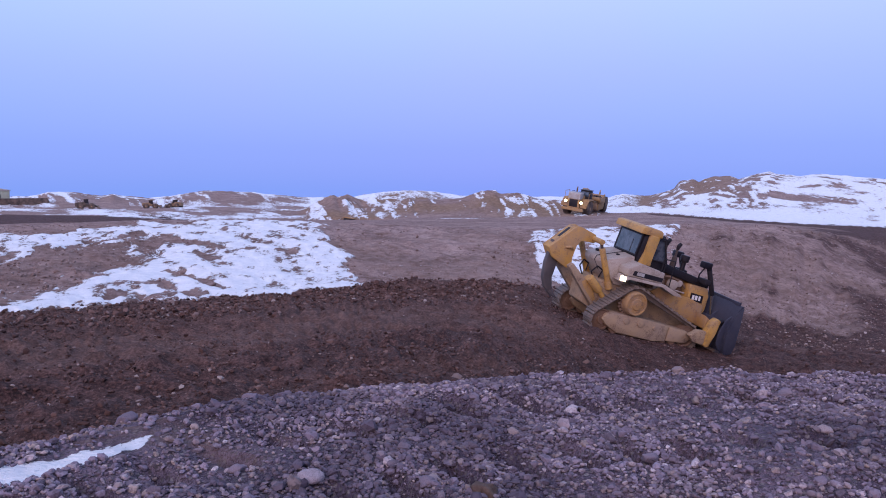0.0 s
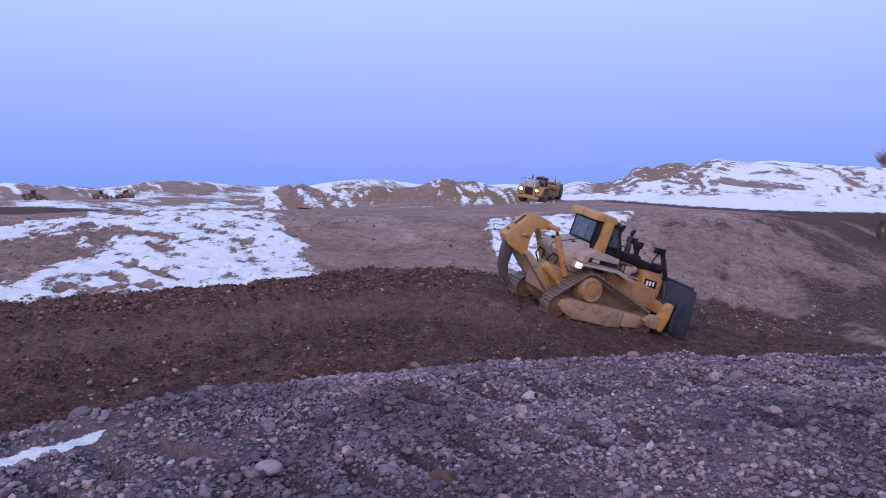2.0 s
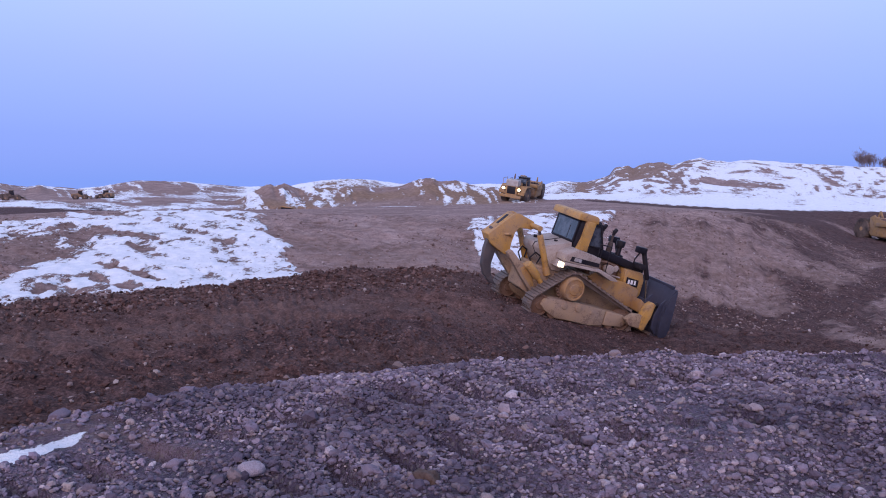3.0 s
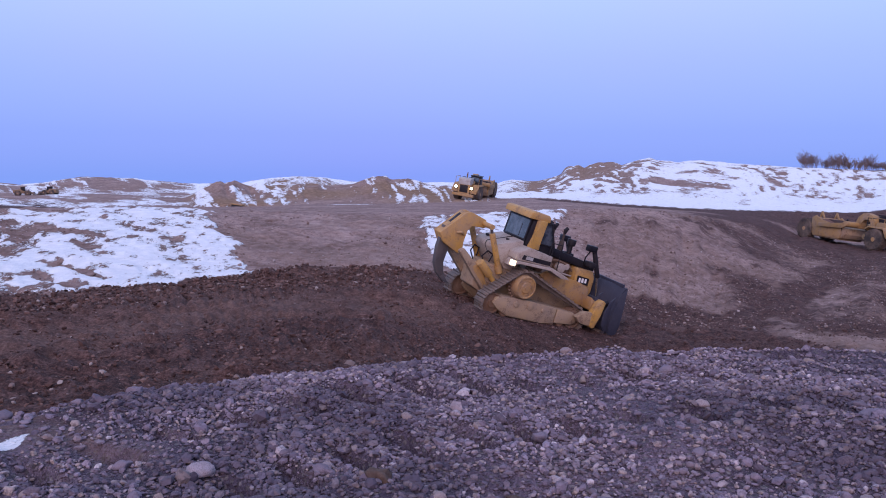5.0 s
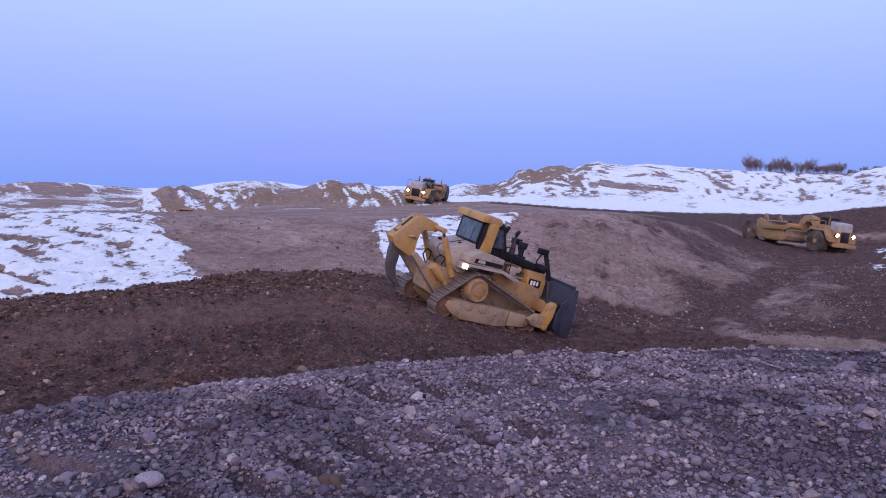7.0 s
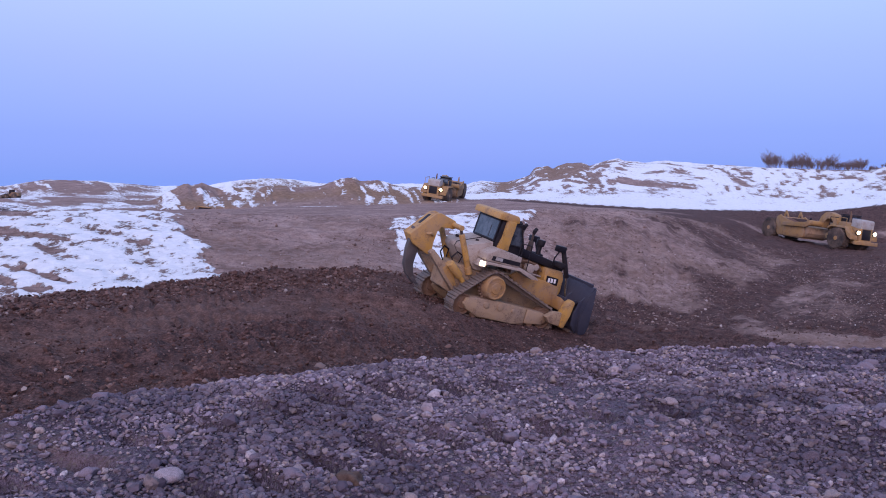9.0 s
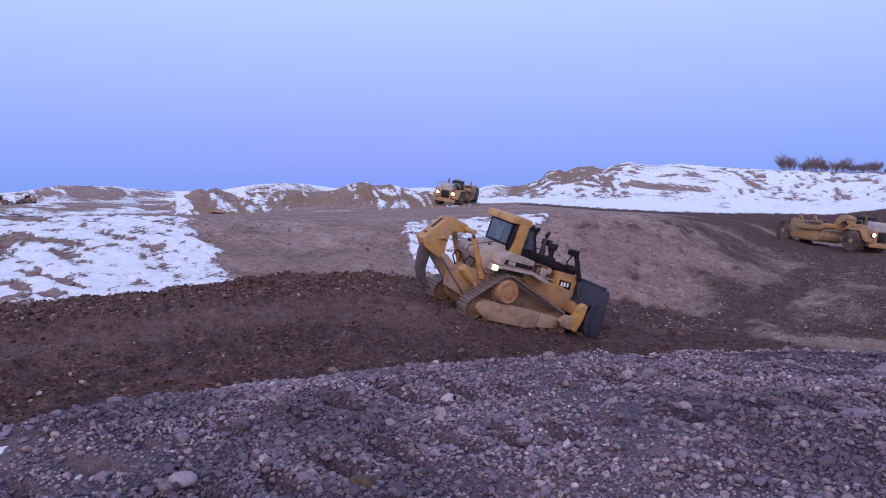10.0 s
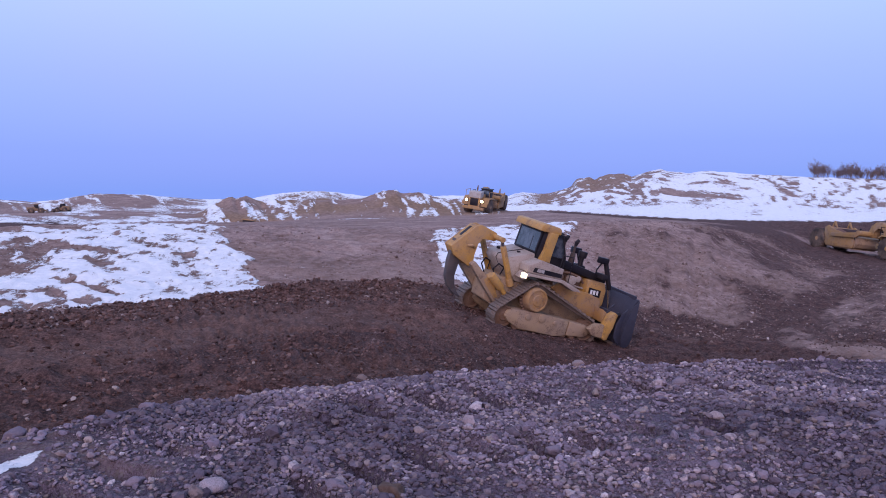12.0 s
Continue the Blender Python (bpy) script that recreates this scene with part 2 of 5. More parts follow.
# ---- materials ----
class Nodes:
    """A short way to write node trees."""

    def __init__(self, name):
        self.mat = bpy.data.materials.new(name)
        self.mat.use_nodes = True
        self.t = self.mat.node_tree
        self.bsdf = self.t.nodes["Principled BSDF"]
        self.geo = self.t.nodes.new("ShaderNodeTexCoord").outputs["Object"]

    def put(self, socket, value):
        if isinstance(value, bpy.types.NodeSocket):
            self.t.links.new(value, socket)
        elif isinstance(value, tuple) and len(value) == 3 and socket.type == "RGBA":
            socket.default_value = (*value, 1)
        else:
            socket.default_value = value

    def noise(self, scale, detail=4.0, rough=0.6, vec=None, stretch=None):
        n = self.t.nodes.new("ShaderNodeTexNoise")
        n.inputs["Scale"].default_value = scale
        n.inputs["Detail"].default_value = detail
        n.inputs["Roughness"].default_value = rough
        v = vec or self.geo
        if stretch:
            m = self.t.nodes.new("ShaderNodeMapping")
            m.inputs["Scale"].default_value = stretch
            self.put(m.inputs["Vector"], v)
            v = m.outputs[0]
        self.put(n.inputs["Vector"], v)
        return n.outputs["Fac"]

    def cells(self, scale, feature="F1"):
        n = self.t.nodes.new("ShaderNodeTexVoronoi")
        n.feature = feature
        n.inputs["Scale"].default_value = scale
        self.put(n.inputs["Vector"], self.geo)
        return n

    def attr(self, name):
        n = self.t.nodes.new("ShaderNodeAttribute")
        n.attribute_name = name
        return n.outputs["Fac"]

    def island(self):
        return self.t.nodes.new("ShaderNodeNewGeometry").outputs["Random Per Island"]

    def rand(self):
        return self.t.nodes.new("ShaderNodeObjectInfo").outputs["Random"]

    def math(self, op, x, y=0.0, clamp=False):
        n = self.t.nodes.new("ShaderNodeMath")
        n.operation, n.use_clamp = op, clamp
        self.put(n.inputs[0], x)
        self.put(n.inputs[1], y)
        return n.outputs[0]

    def span(self, v, lo, hi, a=0.0, b=1.0):
        n = self.t.nodes.new("ShaderNodeMapRange")
        n.interpolation_type = "SMOOTHSTEP"
        for i, q in enumerate((v, lo, hi, a, b)):
            self.put(n.inputs[i], q)
        return n.outputs[0]

    def mix(self, f, x, y, blend="MIX"):
        n = self.t.nodes.new("ShaderNodeMix")
        n.data_type, n.blend_type = "RGBA", blend
        self.put(n.inputs["Factor"], f)
        self.put(n.inputs["A"], x)
        self.put(n.inputs["B"], y)
        return n.outputs["Result"]

    def ramp(self, f, *stops):
        n = self.t.nodes.new("ShaderNodeValToRGB")
        e = n.color_ramp.elements
        e[0].position, e[0].color = stops[0][0], (*stops[0][1], 1)
        e[1].position, e[1].color = stops[-1][0], (*stops[-1][1], 1)
        for p, c in stops[1:-1]:
            e.new(p).color = (*c, 1)
        self.put(n.inputs[0], f)
        return n.outputs[0]

    def bump(self, h, strength=0.5, distance=0.02):
        n = self.t.nodes.new("ShaderNodeBump")
        n.inputs["Strength"].default_value = strength
        n.inputs["Distance"].default_value = distance
        self.put(n.inputs["Height"], h)
        self.put(self.bsdf.inputs["Normal"], n.outputs[0])

    def done(self, colour, rough=0.8, metal=0.0, gloss=0.5):
        if gloss != 0.5:
            self.bsdf.inputs["Specular IOR Level"].default_value = gloss
        self.put(self.bsdf.inputs["Base Color"], colour)
        self.put(self.bsdf.inputs["Roughness"], rough)
        self.put(self.bsdf.inputs["Metallic"], metal)
        return self.mat


def earth_material():
    n = Nodes("earth")
    big, mid, fine = n.noise(0.35, 3), n.noise(2.2, 5, 0.65), n.noise(14, 5, 0.7)
    tan = n.ramp(n.math("ADD", n.math("MULTIPLY", mid, 0.6), n.math("MULTIPLY", big, 0.4)),
                 (0.38, (0.165, 0.102, 0.085)), (0.5, (0.305, 0.208, 0.185)), (0.63, (0.44, 0.32, 0.285)))
    grain = n.noise(30, 4, 0.75)
    tan = n.mix(n.span(fine, 0.52, 0.66, 0.0, 0.75), tan, (0.075, 0.042, 0.032))
    tan = n.mix(n.span(grain, 0.56, 0.68, 0.0, 0.6), tan, (0.36, 0.28, 0.25))
    tan = n.mix(n.span(n.noise(0.16, 4, 0.6), 0.42, 0.6, 0.0, 0.45), tan, n.mix(mid, (0.12, 0.07, 0.052), (0.28, 0.185, 0.15)))
    clay = n.ramp(mid, (0.35, (0.15, 0.085, 0.05)), (0.65, (0.33, 0.21, 0.13)))
    col = n.mix(n.attr("clay"), tan, clay)
    soil = n.ramp(n.math("ADD", n.math("MULTIPLY", mid, 0.4), n.math("MULTIPLY", fine, 0.6)),
                  (0.4, (0.023, 0.011, 0.0105)), (0.5, (0.074, 0.036, 0.031)), (0.61, (0.165, 0.09, 0.078)))
    soil = n.mix(n.span(grain, 0.6, 0.7, 0.0, 0.5), soil, (0.19, 0.125, 0.105))
    pale = n.ramp(n.math("ADD", n.math("MULTIPLY", mid, 0.4), n.math("MULTIPLY", fine, 0.6)),
                  (0.38, (0.055, 0.028, 0.023)), (0.5, (0.122, 0.066, 0.054)), (0.62, (0.21, 0.126, 0.104)))
    soil = n.mix(n.attr("dry"), soil, pale)
    wob = n.math("MULTIPLY", n.math("SUBTRACT", n.noise(1.4, 6, 0.7), 0.5), 0.9)
    col = n.mix(n.span(n.math("ADD", n.attr("soil"), wob), 0.3, 0.75), col, soil)
    cell = n.cells(26)
    peb = n.ramp(cell.outputs["Color"], (0.1, (0.055, 0.042, 0.047)), (0.5, (0.13, 0.108, 0.116)), (0.9, (0.26, 0.225, 0.225)))
    grit = n.mix(n.span(mid, 0.35, 0.65), (0.08, 0.058, 0.084), (0.205, 0.152, 0.196))
    speck = n.noise(70, 4, 0.8)
    grit = n.mix(n.span(speck, 0.5, 0.62, 0.0, 0.8), grit, (0.026, 0.018, 0.021))
    grit = n.mix(n.span(speck, 0.45, 0.36, 0.0, 0.8), grit, (0.32, 0.25, 0.28))
    peb = n.mix(n.span(speck, 0.5, 0.65, 0.0, 0.5), peb, (0.05, 0.037, 0.042))
    grit = n.mix(n.span(n.noise(0.55, 3, 0.6), 0.47, 0.62, 0.0, 0.6), grit, (0.034, 0.026, 0.05))
    gravel = n.mix(n.span(cell.outputs["Distance"], 0.2, 0.55), peb, grit)
    col = n.mix(n.span(n.math("ADD", n.attr("gravel"), n.math("MULTIPLY", wob, 0.4)), 0.35, 0.65), col, gravel)
    ragged = n.math("ADD", n.math("MULTIPLY", n.math("SUBTRACT", n.noise(1.5, 8, 0.75, None, (1.0, 0.6, 1.0)), 0.5), 3.4),
                    n.math("MULTIPLY", n.math("SUBTRACT", n.noise(11, 4, 0.7), 0.5), 0.6))
    cover = n.span(n.math("ADD", n.attr("snow"), n.math("MULTIPLY", ragged, n.span(n.attr("snow"), 0.1, 0.4))), 0.46, 0.56)
    white = n.mix(n.span(mid, 0.4, 0.7), (0.80, 0.82, 0.86), (0.93, 0.94, 0.95))
    col = n.mix(cover, col, white)
    relief = n.math("ADD", n.math("MULTIPLY", fine, 0.35), n.math("ADD", n.math("MULTIPLY", mid, 0.5), n.math("MULTIPLY", cover, 0.25)))
    n.bump(relief, 1.0, 0.22)
    return n.done(col, n.mix(cover, (0.92, 0.92, 0.92), (0.6, 0.6, 0.6)), 0.0, 0.25)


def stone_material(name, pick, dark=1.0):
    n = Nodes(name)
    r = n.island() if pick == "island" else n.rand()
    tones = ((0.0, (0.052, 0.041, 0.056)), (0.4, (0.105, 0.083, 0.107)), (0.75, (0.155, 0.125, 0.155)), (0.88, (0.19, 0.145, 0.13)), (0.97, (0.23, 0.19, 0.21)), (1.0, (0.32, 0.28, 0.29)))
    base = n.ramp(r, *[(p, tuple(dark * q for q in c)) for p, c in tones])
    g = n.noise(30, 5, 0.7)
    dust = n.noise(6, 3, 0.6)
    col = n.mix(n.span(g, 0.45, 0.66, 0.0, 0.65), base, (0.045, 0.034, 0.038))
    col = n.mix(n.span(dust, 0.45, 0.68, 0.0, 0.6), col, (0.19, 0.15, 0.165))
    if pick == "island":
        col = n.mix(n.span(n.noise(0.55, 3, 0.6), 0.47, 0.62, 0.0, 0.6), col, (0.044, 0.034, 0.052))
    n.bump(g, 0.4, 0.01)
    return n.done(col, 0.85, 0.0, 0.25)


def clod_material():
    n = Nodes("soil_clods")
    col = n.ramp(n.island(), (0.0, (0.04, 0.02, 0.017)), (0.6, (0.108, 0.06, 0.051)), (0.9, (0.168, 0.105, 0.092)), (0.97, (0.2, 0.15, 0.14)), (1.0, (0.33, 0.27, 0.25)))
    n.bump(n.noise(20, 4, 0.7), 0.5, 0.02)
    return n.done(col, 0.95, 0.0, 0.25)


def rubble_material():
    n = Nodes("slope_rubble")
    col = n.ramp(n.island(), (0.0, (0.11, 0.07, 0.06)), (0.55, (0.22, 0.15, 0.132)), (0.92, (0.32, 0.245, 0.225)), (1.0, (0.45, 0.39, 0.38)))
    g = n.noise(16, 4, 0.7)
    col = n.mix(n.span(g, 0.5, 0.7, 0.0, 0.5), col, (0.1, 0.066, 0.056))
    n.bump(g, 0.5, 0.02)
    return n.done(col, 0.92, 0.0, 0.25)


EARTH = earth_material()
GRAVEL = stone_material("gravel_stones", "island", 1.85)
ROCK = stone_material("cobble_stone", "object", 1.6)
CLOD = clod_material()
RUBBLE = rubble_material()

# ---- ground: one sheet to the horizon ----
az_list = np.concatenate([np.arange(-180, -36, 3.0), np.arange(-36, 44, 0.125), np.arange(44, 180, 3.0)])
r_list = np.concatenate([[0.001, 1, 2, 3], np.geomspace(3.6, 420, 560), np.geomspace(460, 4000, 24)])
AZ, RR = np.meshgrid(np.radians(az_list), r_list)
GX, GY = RR * np.sin(AZ), RR * np.cos(AZ) - 0.4
GZ = height(GX, GY)


def covers(x, y, z):
    """How far snow, dark soil, gravel and clay cover the ground, 0 to 1."""
    r, az = np.hypot(x, y), np.degrees(np.arctan2(x, y))
    azc = np.clip(az, -60, 60)
    e = bank_edge(azc) + 0.5 * fbm(x, y, 2.2, 3, 3)
    t = toe_r(azc) + 1.2 * fbm(x, y, 5, 3, 5)
    rm, bk = rim_r(azc), back_r(azc)
    k = (r - t) / (rm - t)
    patch, streak = fbm(x, y * 0.6, 1.5, 4, 71), fbm(x + 0.5 * y, (y - 0.5 * x) * 0.2, 1.1, 3, 73)
    edge = fbm(x, y, 3, 4, 75)
    slope = smooth(-0.01, 0.03, k + 0.08 * edge) * (1 - smooth(0.97, 1.06, k + 0.25 * edge + 0.27 * smooth(-16, -27, az)))
    # the wide patch west of the ramp
    right = np.interp(k, [0, 0.3, 0.7, 1], [-5.6, -6.1, -7.3, -8.6]) + 2.2 * edge
    s1 = slope * (1 - smooth(-0.5, 0.5, az - right)) * (0.64 + 0.9 * fbm(x + 0.5 * y, y * 0.75 - 0.2 * x, 1.1, 3, 72) + 0.6 * streak)
    bare = np.exp(-((k - 0.46 - 0.03 * (az + 22)) / (0.15 + 0.012 * (-az - 20))) ** 4) * (1 - smooth(-20, -16.5, az + 2 * edge))
    rib_w = fbm(az * 0.16, (k - 0.045 * az) * 11, 1.0, 3, 111)
    rib_e = fbm(az * 0.2, (k + 0.055 * az) * 12, 1.0, 3, 113)
    rib = rib_w + (rib_e - rib_w) * smooth(-21, -17.5, az)
    s1 = s1 - (0.46 * bare + 0.6 * smooth(0.05, 0.3, rib) * (1 - 0.72 * smooth(-17, -13, az)) - 0.08) * (slope > 0.5)
    # the smaller patch behind the dozer
    lo = np.interp(k, [0, 0.15, 0.5, 1], [9.5, 7.2, 6.0, 5.8]) + 1.0 * edge
    hi = np.interp(k, [0, 0.2, 0.33, 0.5, 0.68, 0.8, 1], [16.2, 15.6, 13, 11.4, 11.6, 15.6, 15.4]) + 1.6 * edge
    mid = smooth(-0.4, 0.4, az - lo)
    s2 = slope * mid * np.maximum((1 - smooth(-0.4, 0.4, az - hi)) * (0.68 + 0.9 * fbm(x + 0.3 * y, y * 0.7, 1.1, 3, 74) + 0.5 * streak), 0.3 * (1 - smooth(15.2, 16.4, az)))
    snow = np.maximum(s1, s2)
    # the hill behind the haul road
    furrow = fbm(az + 0.035 * r * smooth(27, 20, az), r / 13.0, 0.33, 3, 77)
    on = smooth(1, 5, r - bk - 8 * fbm(x, y, 14, 3, 79)) * smooth(9.8, 11.2, az) * (1 - smooth(62, 80, az))
    far_up = (r - bk) / 95.0
    hill = 0.80 + 0.22 * (1 - smooth(0.2, 0.4, far_up)) + 0.3 * fbm(az, r / 8.0, 1.6, 4, 81) + (0.3 + (1.8 + 1.3 * smooth(24, 20, az)) * smooth(0.25, 0.45, far_up)) * furrow
    hill = hill + 1.1 * fbm(az * 2.6, r * 0.36, 2.4, 3, 82) * smooth(0.08, 0.2, far_up)
    bluff = np.exp(-((az - 16.8) / 2.6) ** 2) * smooth(0.45, 0.7, far_up) + 0.3 * np.exp(-((az - 20.5) / 2.0) ** 2) * smooth(0.8, 0.95, far_up)
    bluff = bluff + 1.1 * np.exp(-((az - 12.2) / 1.9) ** 4) * smooth(0.3, 0.5, far_up)
    hill = hill - 1.15 * bluff - 0.5 * smooth(28, 33, az) * smooth(0.9, 1.0, far_up)
    snow = np.maximum(snow, on * hill)
    # heaps and the far plain
    heap = smooth(103, 108, r) * smooth(-10, -8.6, az) * (1 - smooth(10, 11, az))
    bare_face = np.exp(-((az + 6.55 + 0.06 * (r - 106)) / 0.7) ** 4) + np.exp(-((az - 0.3) / 2.6) ** 4) + np.exp(-((az - 3.55) / 0.5) ** 4) * (1 - smooth(122, 126, r))
    # drifts lie in the gullies of the heaps, slanting with them
    snow = np.maximum(snow, heap * (0.38 + 1.3 * fbm(az * 2.2 + 0.9 * z, 0.35 * z - 0.4 * az, 0.6, 3, 83) + 1.5 * fbm(az * 2.2, z * 1.6, 0.8, 4, 84) + 0.12 * smooth(122, 127, r) + 0.22 * np.exp(-((az + 8.2) / 0.7) ** 2) - 0.5 * bare_face))
    snow = np.maximum(snow, 0.62 * smooth(1.5, 0, np.abs(r - 101.5) / 1.2) * smooth(-1.5, 0, az) * (1 - smooth(2, 4, az)))
    plain_ = smooth(104, 112, r - 26 * smooth(-19, -23, az)) * (1 - smooth(-10, -8, az)) + smooth(150, 160, r)
    snow = np.maximum(snow, np.clip(plain_, 0, 1) * (1 - smooth(12, 14, az)) * (0.34 + 2.2 * fbm(az + 0.03 * r, r / 14, 1.6, 5, 85) + smooth(200, 225, r) * smooth(-10, -13, az) * (0.12 + 1.6 * fbm(az * 1.3 + 0.5 * z, z * 0.4, 0.6, 4, 86) + 1.3 * fbm(az * 4.0 + 0.9 * z, 0.5 * z - 0.4 * az, 0.8, 3, 125)) + 0.5 * smooth(215, 245, r) * smooth(-8, -5, az)))
    # a strip lying on the bank
    snow = np.maximum(snow, (1.0 + 0.8 * fbm(x, y, 0.3, 3, 117)) * np.exp(-((r - e + 0.31 + 0.18 * fbm(x, y, 0.8, 3, 119)) / np.interp(az, [-30, -19], [0.26, 0.11])) ** 4) * smooth(-36, -33, az) * (1 - smooth(-20, -18, az)))
    # a few patches on dark spoil at the far right
    snow = np.maximum(snow, (0.30 + 2.4 * fbm(x, y * 0.5, 0.9, 4, 87)) * smooth(36.5, 38, az) * smooth(60, 70, r) * (1 - smooth(92, 98, r)))
    drift = slope * (az < right - 0.4) * 0.42
    gravel = 1 - smooth(-0.15, 0.35, r - e)
    band = 0.72 + 1.25 * fbm(az * 0.12, r - e, 2.4, 4, 99) + 0.3 * smooth(20, 13, r) - 0.06 * smooth(24, 30, r)
    soil = smooth(0, 0.5, r - e) * (1 - smooth(-0.3, 0.5, r - t)) * (1 - smooth(13, 19, az)) * np.clip(band, 0.82, 1)
    soil = np.maximum(soil, smooth(0, 0.5, r - e) * (1 - smooth(34.5, 39, r + 3 * fbm(x, y, 4, 3, 109))) * smooth(11, 14, az) * (0.95 - 0.4 * smooth(29, 34, az)))
    soil = np.maximum(soil, (0.53 + 0.9 * fbm(az * 0.5, r * 0.35, 2, 4, 101) + 0.3 * smooth(34, 37, az) + 0.2 * (1 - smooth(46, 58, r)) * smooth(24, 28, az) + 0.45 * smooth(70, 84, r) * smooth(23, 28, az)) * smooth(19, 25, az) * smooth(36, 40, r) * (1 - smooth(90, 100, r)))
    soil = np.maximum(soil, (0.85 + 0.6 * fbm(x, y, 2, 3, 108)) * smooth(33, 36, r) * (1 - smooth(40, 43.5, r + 3 * fbm(x, y, 4, 3, 110))) * smooth(13, 15, az) * (1 - smooth(27, 32, az)))
    soil = np.maximum(soil, 1.0 * np.exp(-((r - bk + 4) / 8.0) ** 4) * smooth(12.5, 14.5, az))
    soil = np.maximum(soil, (0.9 + 0.5 * fbm(az * 0.3, r * 0.1, 1.0, 3, 115)) * smooth(60, 66, r - 26 * smooth(-23, -17, az)) * (1 - smooth(125, 138, r)) * (1 - smooth(-19, -14, az)))
    soil = np.maximum(soil, (0.95 + 0.3 * fbm(x, y, 2, 3, 88)) * smooth(34.5, 36, az) * smooth(56, 64, r) * (1 - smooth(98, 106, r)))
    soil = np.maximum(soil, (0.26 + 0.5 * fbm(az * 2.6 + 0.5, r * 0.11, 1.0, 5, 89) + 0.8 * fbm(x, y, 1.2, 5, 90) + 0.2 * smooth(0.62, 0.85, k)) * smooth(0, 0.1, k) * (1 - smooth(0.9, 1.0, k)) * smooth(13.5, 20, az + 3 * edge))
    # wheel-churned sweep of the haul track down into the cut
    sweep = np.interp(r, [36, 40, 46, 54, 66, 84], [22, 26, 29, 31, 32.5, 34.5])
    soil = np.maximum(soil, (0.95 + 0.8 * fbm(x, y, 2, 4, 107)) * np.exp(-((az - sweep) / 1.9) ** 2) * smooth(34, 38, r) * (1 - smooth(80, 88, r)))
    soil = np.maximum(soil, drift)
    clay = heap * smooth(-0.3, 0.2, fbm(x, y, 12, 3, 91)) * 0.9 + on * bluff * 0.6
    # fines trodden between the stones at the west end of the bank
    fines = smooth(-5, -13, az) * smooth(-0.12, 0.12, fbm(x, y, 1.2, 3, 124)) * (r < e)
    gravel = gravel * (1 - 0.45 * fines)
    soil = np.maximum(soil, 0.55 * fines)
    # paler dry strips where the bench has been scraped
    lane = r - t + 1.5 * fbm(az * 0.1, r, 3, 2, 121)
    dry = 1.2 * np.exp(-((lane + 8.2) / 2.6) ** 4) + 0.6 * np.exp(-((lane + 2.5) / 3.0) ** 4) + 0.5 * np.exp(-((lane + 15.5) / 0.7) ** 2) * smooth(-14, -8, az)
    dry = dry * (1 - smooth(6, 12, az)) * (0.95 + 0.8 * fbm(az * 0.25, r * 1.4, 1.2, 4, 123)) * smooth(0.5, 1.5, r - e)
    return [np.clip(q, 0, 1) for q in (snow, soil, gravel, clay, dry)]


COVER = covers(GX, GY, GZ)
# bare ground between the drifts stands a little proud
GZ = GZ + 0.10 * smooth(0.35, 0.7, COVER[0]) * (RR > 20)
na, nr = len(az_list), len(r_list)
idx = np.arange(na * nr).reshape(nr, na)
nxt = np.roll(idx, -1, axis=1)
faces = np.stack([idx[:-1], nxt[:-1], nxt[1:], idx[1:]], -1).reshape(-1, 4)[:, ::-1]


def sheet(name, co, quads, material, smooth_faces=True):
    """A mesh from arrays of places and faces."""
    me = bpy.data.meshes.new(name)
    w = quads.shape[1]
    me.vertices.add(len(co))
    me.vertices.foreach_set("co", co.astype(np.float32).ravel())
    me.loops.add(quads.size)
    me.loops.foreach_set("vertex_index", quads.ravel().astype(np.int32))
    me.polygons.add(len(quads))
    me.polygons.foreach_set("loop_start", np.arange(0, quads.size, w, dtype=np.int32))
    me.polygons.foreach_set("use_smooth", np.full(len(quads), smooth_faces))
    me.update()
    me.validate()
    me.materials.append(material)
    return me


me = sheet("ground", np.stack([GX, GY, GZ], -1).reshape(-1, 3), faces, EARTH)
for nm, val in zip(("snow", "soil", "gravel", "clay", "dry"), COVER):
    me.attributes.new(nm, "FLOAT", "POINT").data.foreach_set("value", val.astype(np.float32).ravel())
ground = tagged(new("ground", me), "earthworks ground of gravel, dark soil and patchy snow", "ground", kind="structure")


# ---- loose stones ----
def ball(level):
    bm = bmesh.new()
    bmesh.ops.create_icosphere(bm, subdivisions=level, radius=1.0)
    v = np.array([p.co[:] for p in bm.verts])
    f = np.array([[p.index for p in q.verts] for q in bm.faces])
    bm.free()
    return v, f


def turns(n):
    q = rng.normal(size=(n, 4))
    q /= np.linalg.norm(q, axis=1)[:, None]
    w, x, y, z = q.T
    return np.stack([np.stack([1 - 2 * (y * y + z * z), 2 * (x * y - w * z), 2 * (x * z + w * y)], -1),
                     np.stack([2 * (x * y + w * z), 1 - 2 * (x * x + z * z), 2 * (y * z - w * x)], -1),
                     np.stack([2 * (x * z - w * y), 2 * (y * z + w * x), 1 - 2 * (x * x + y * y)], -1)], 1)


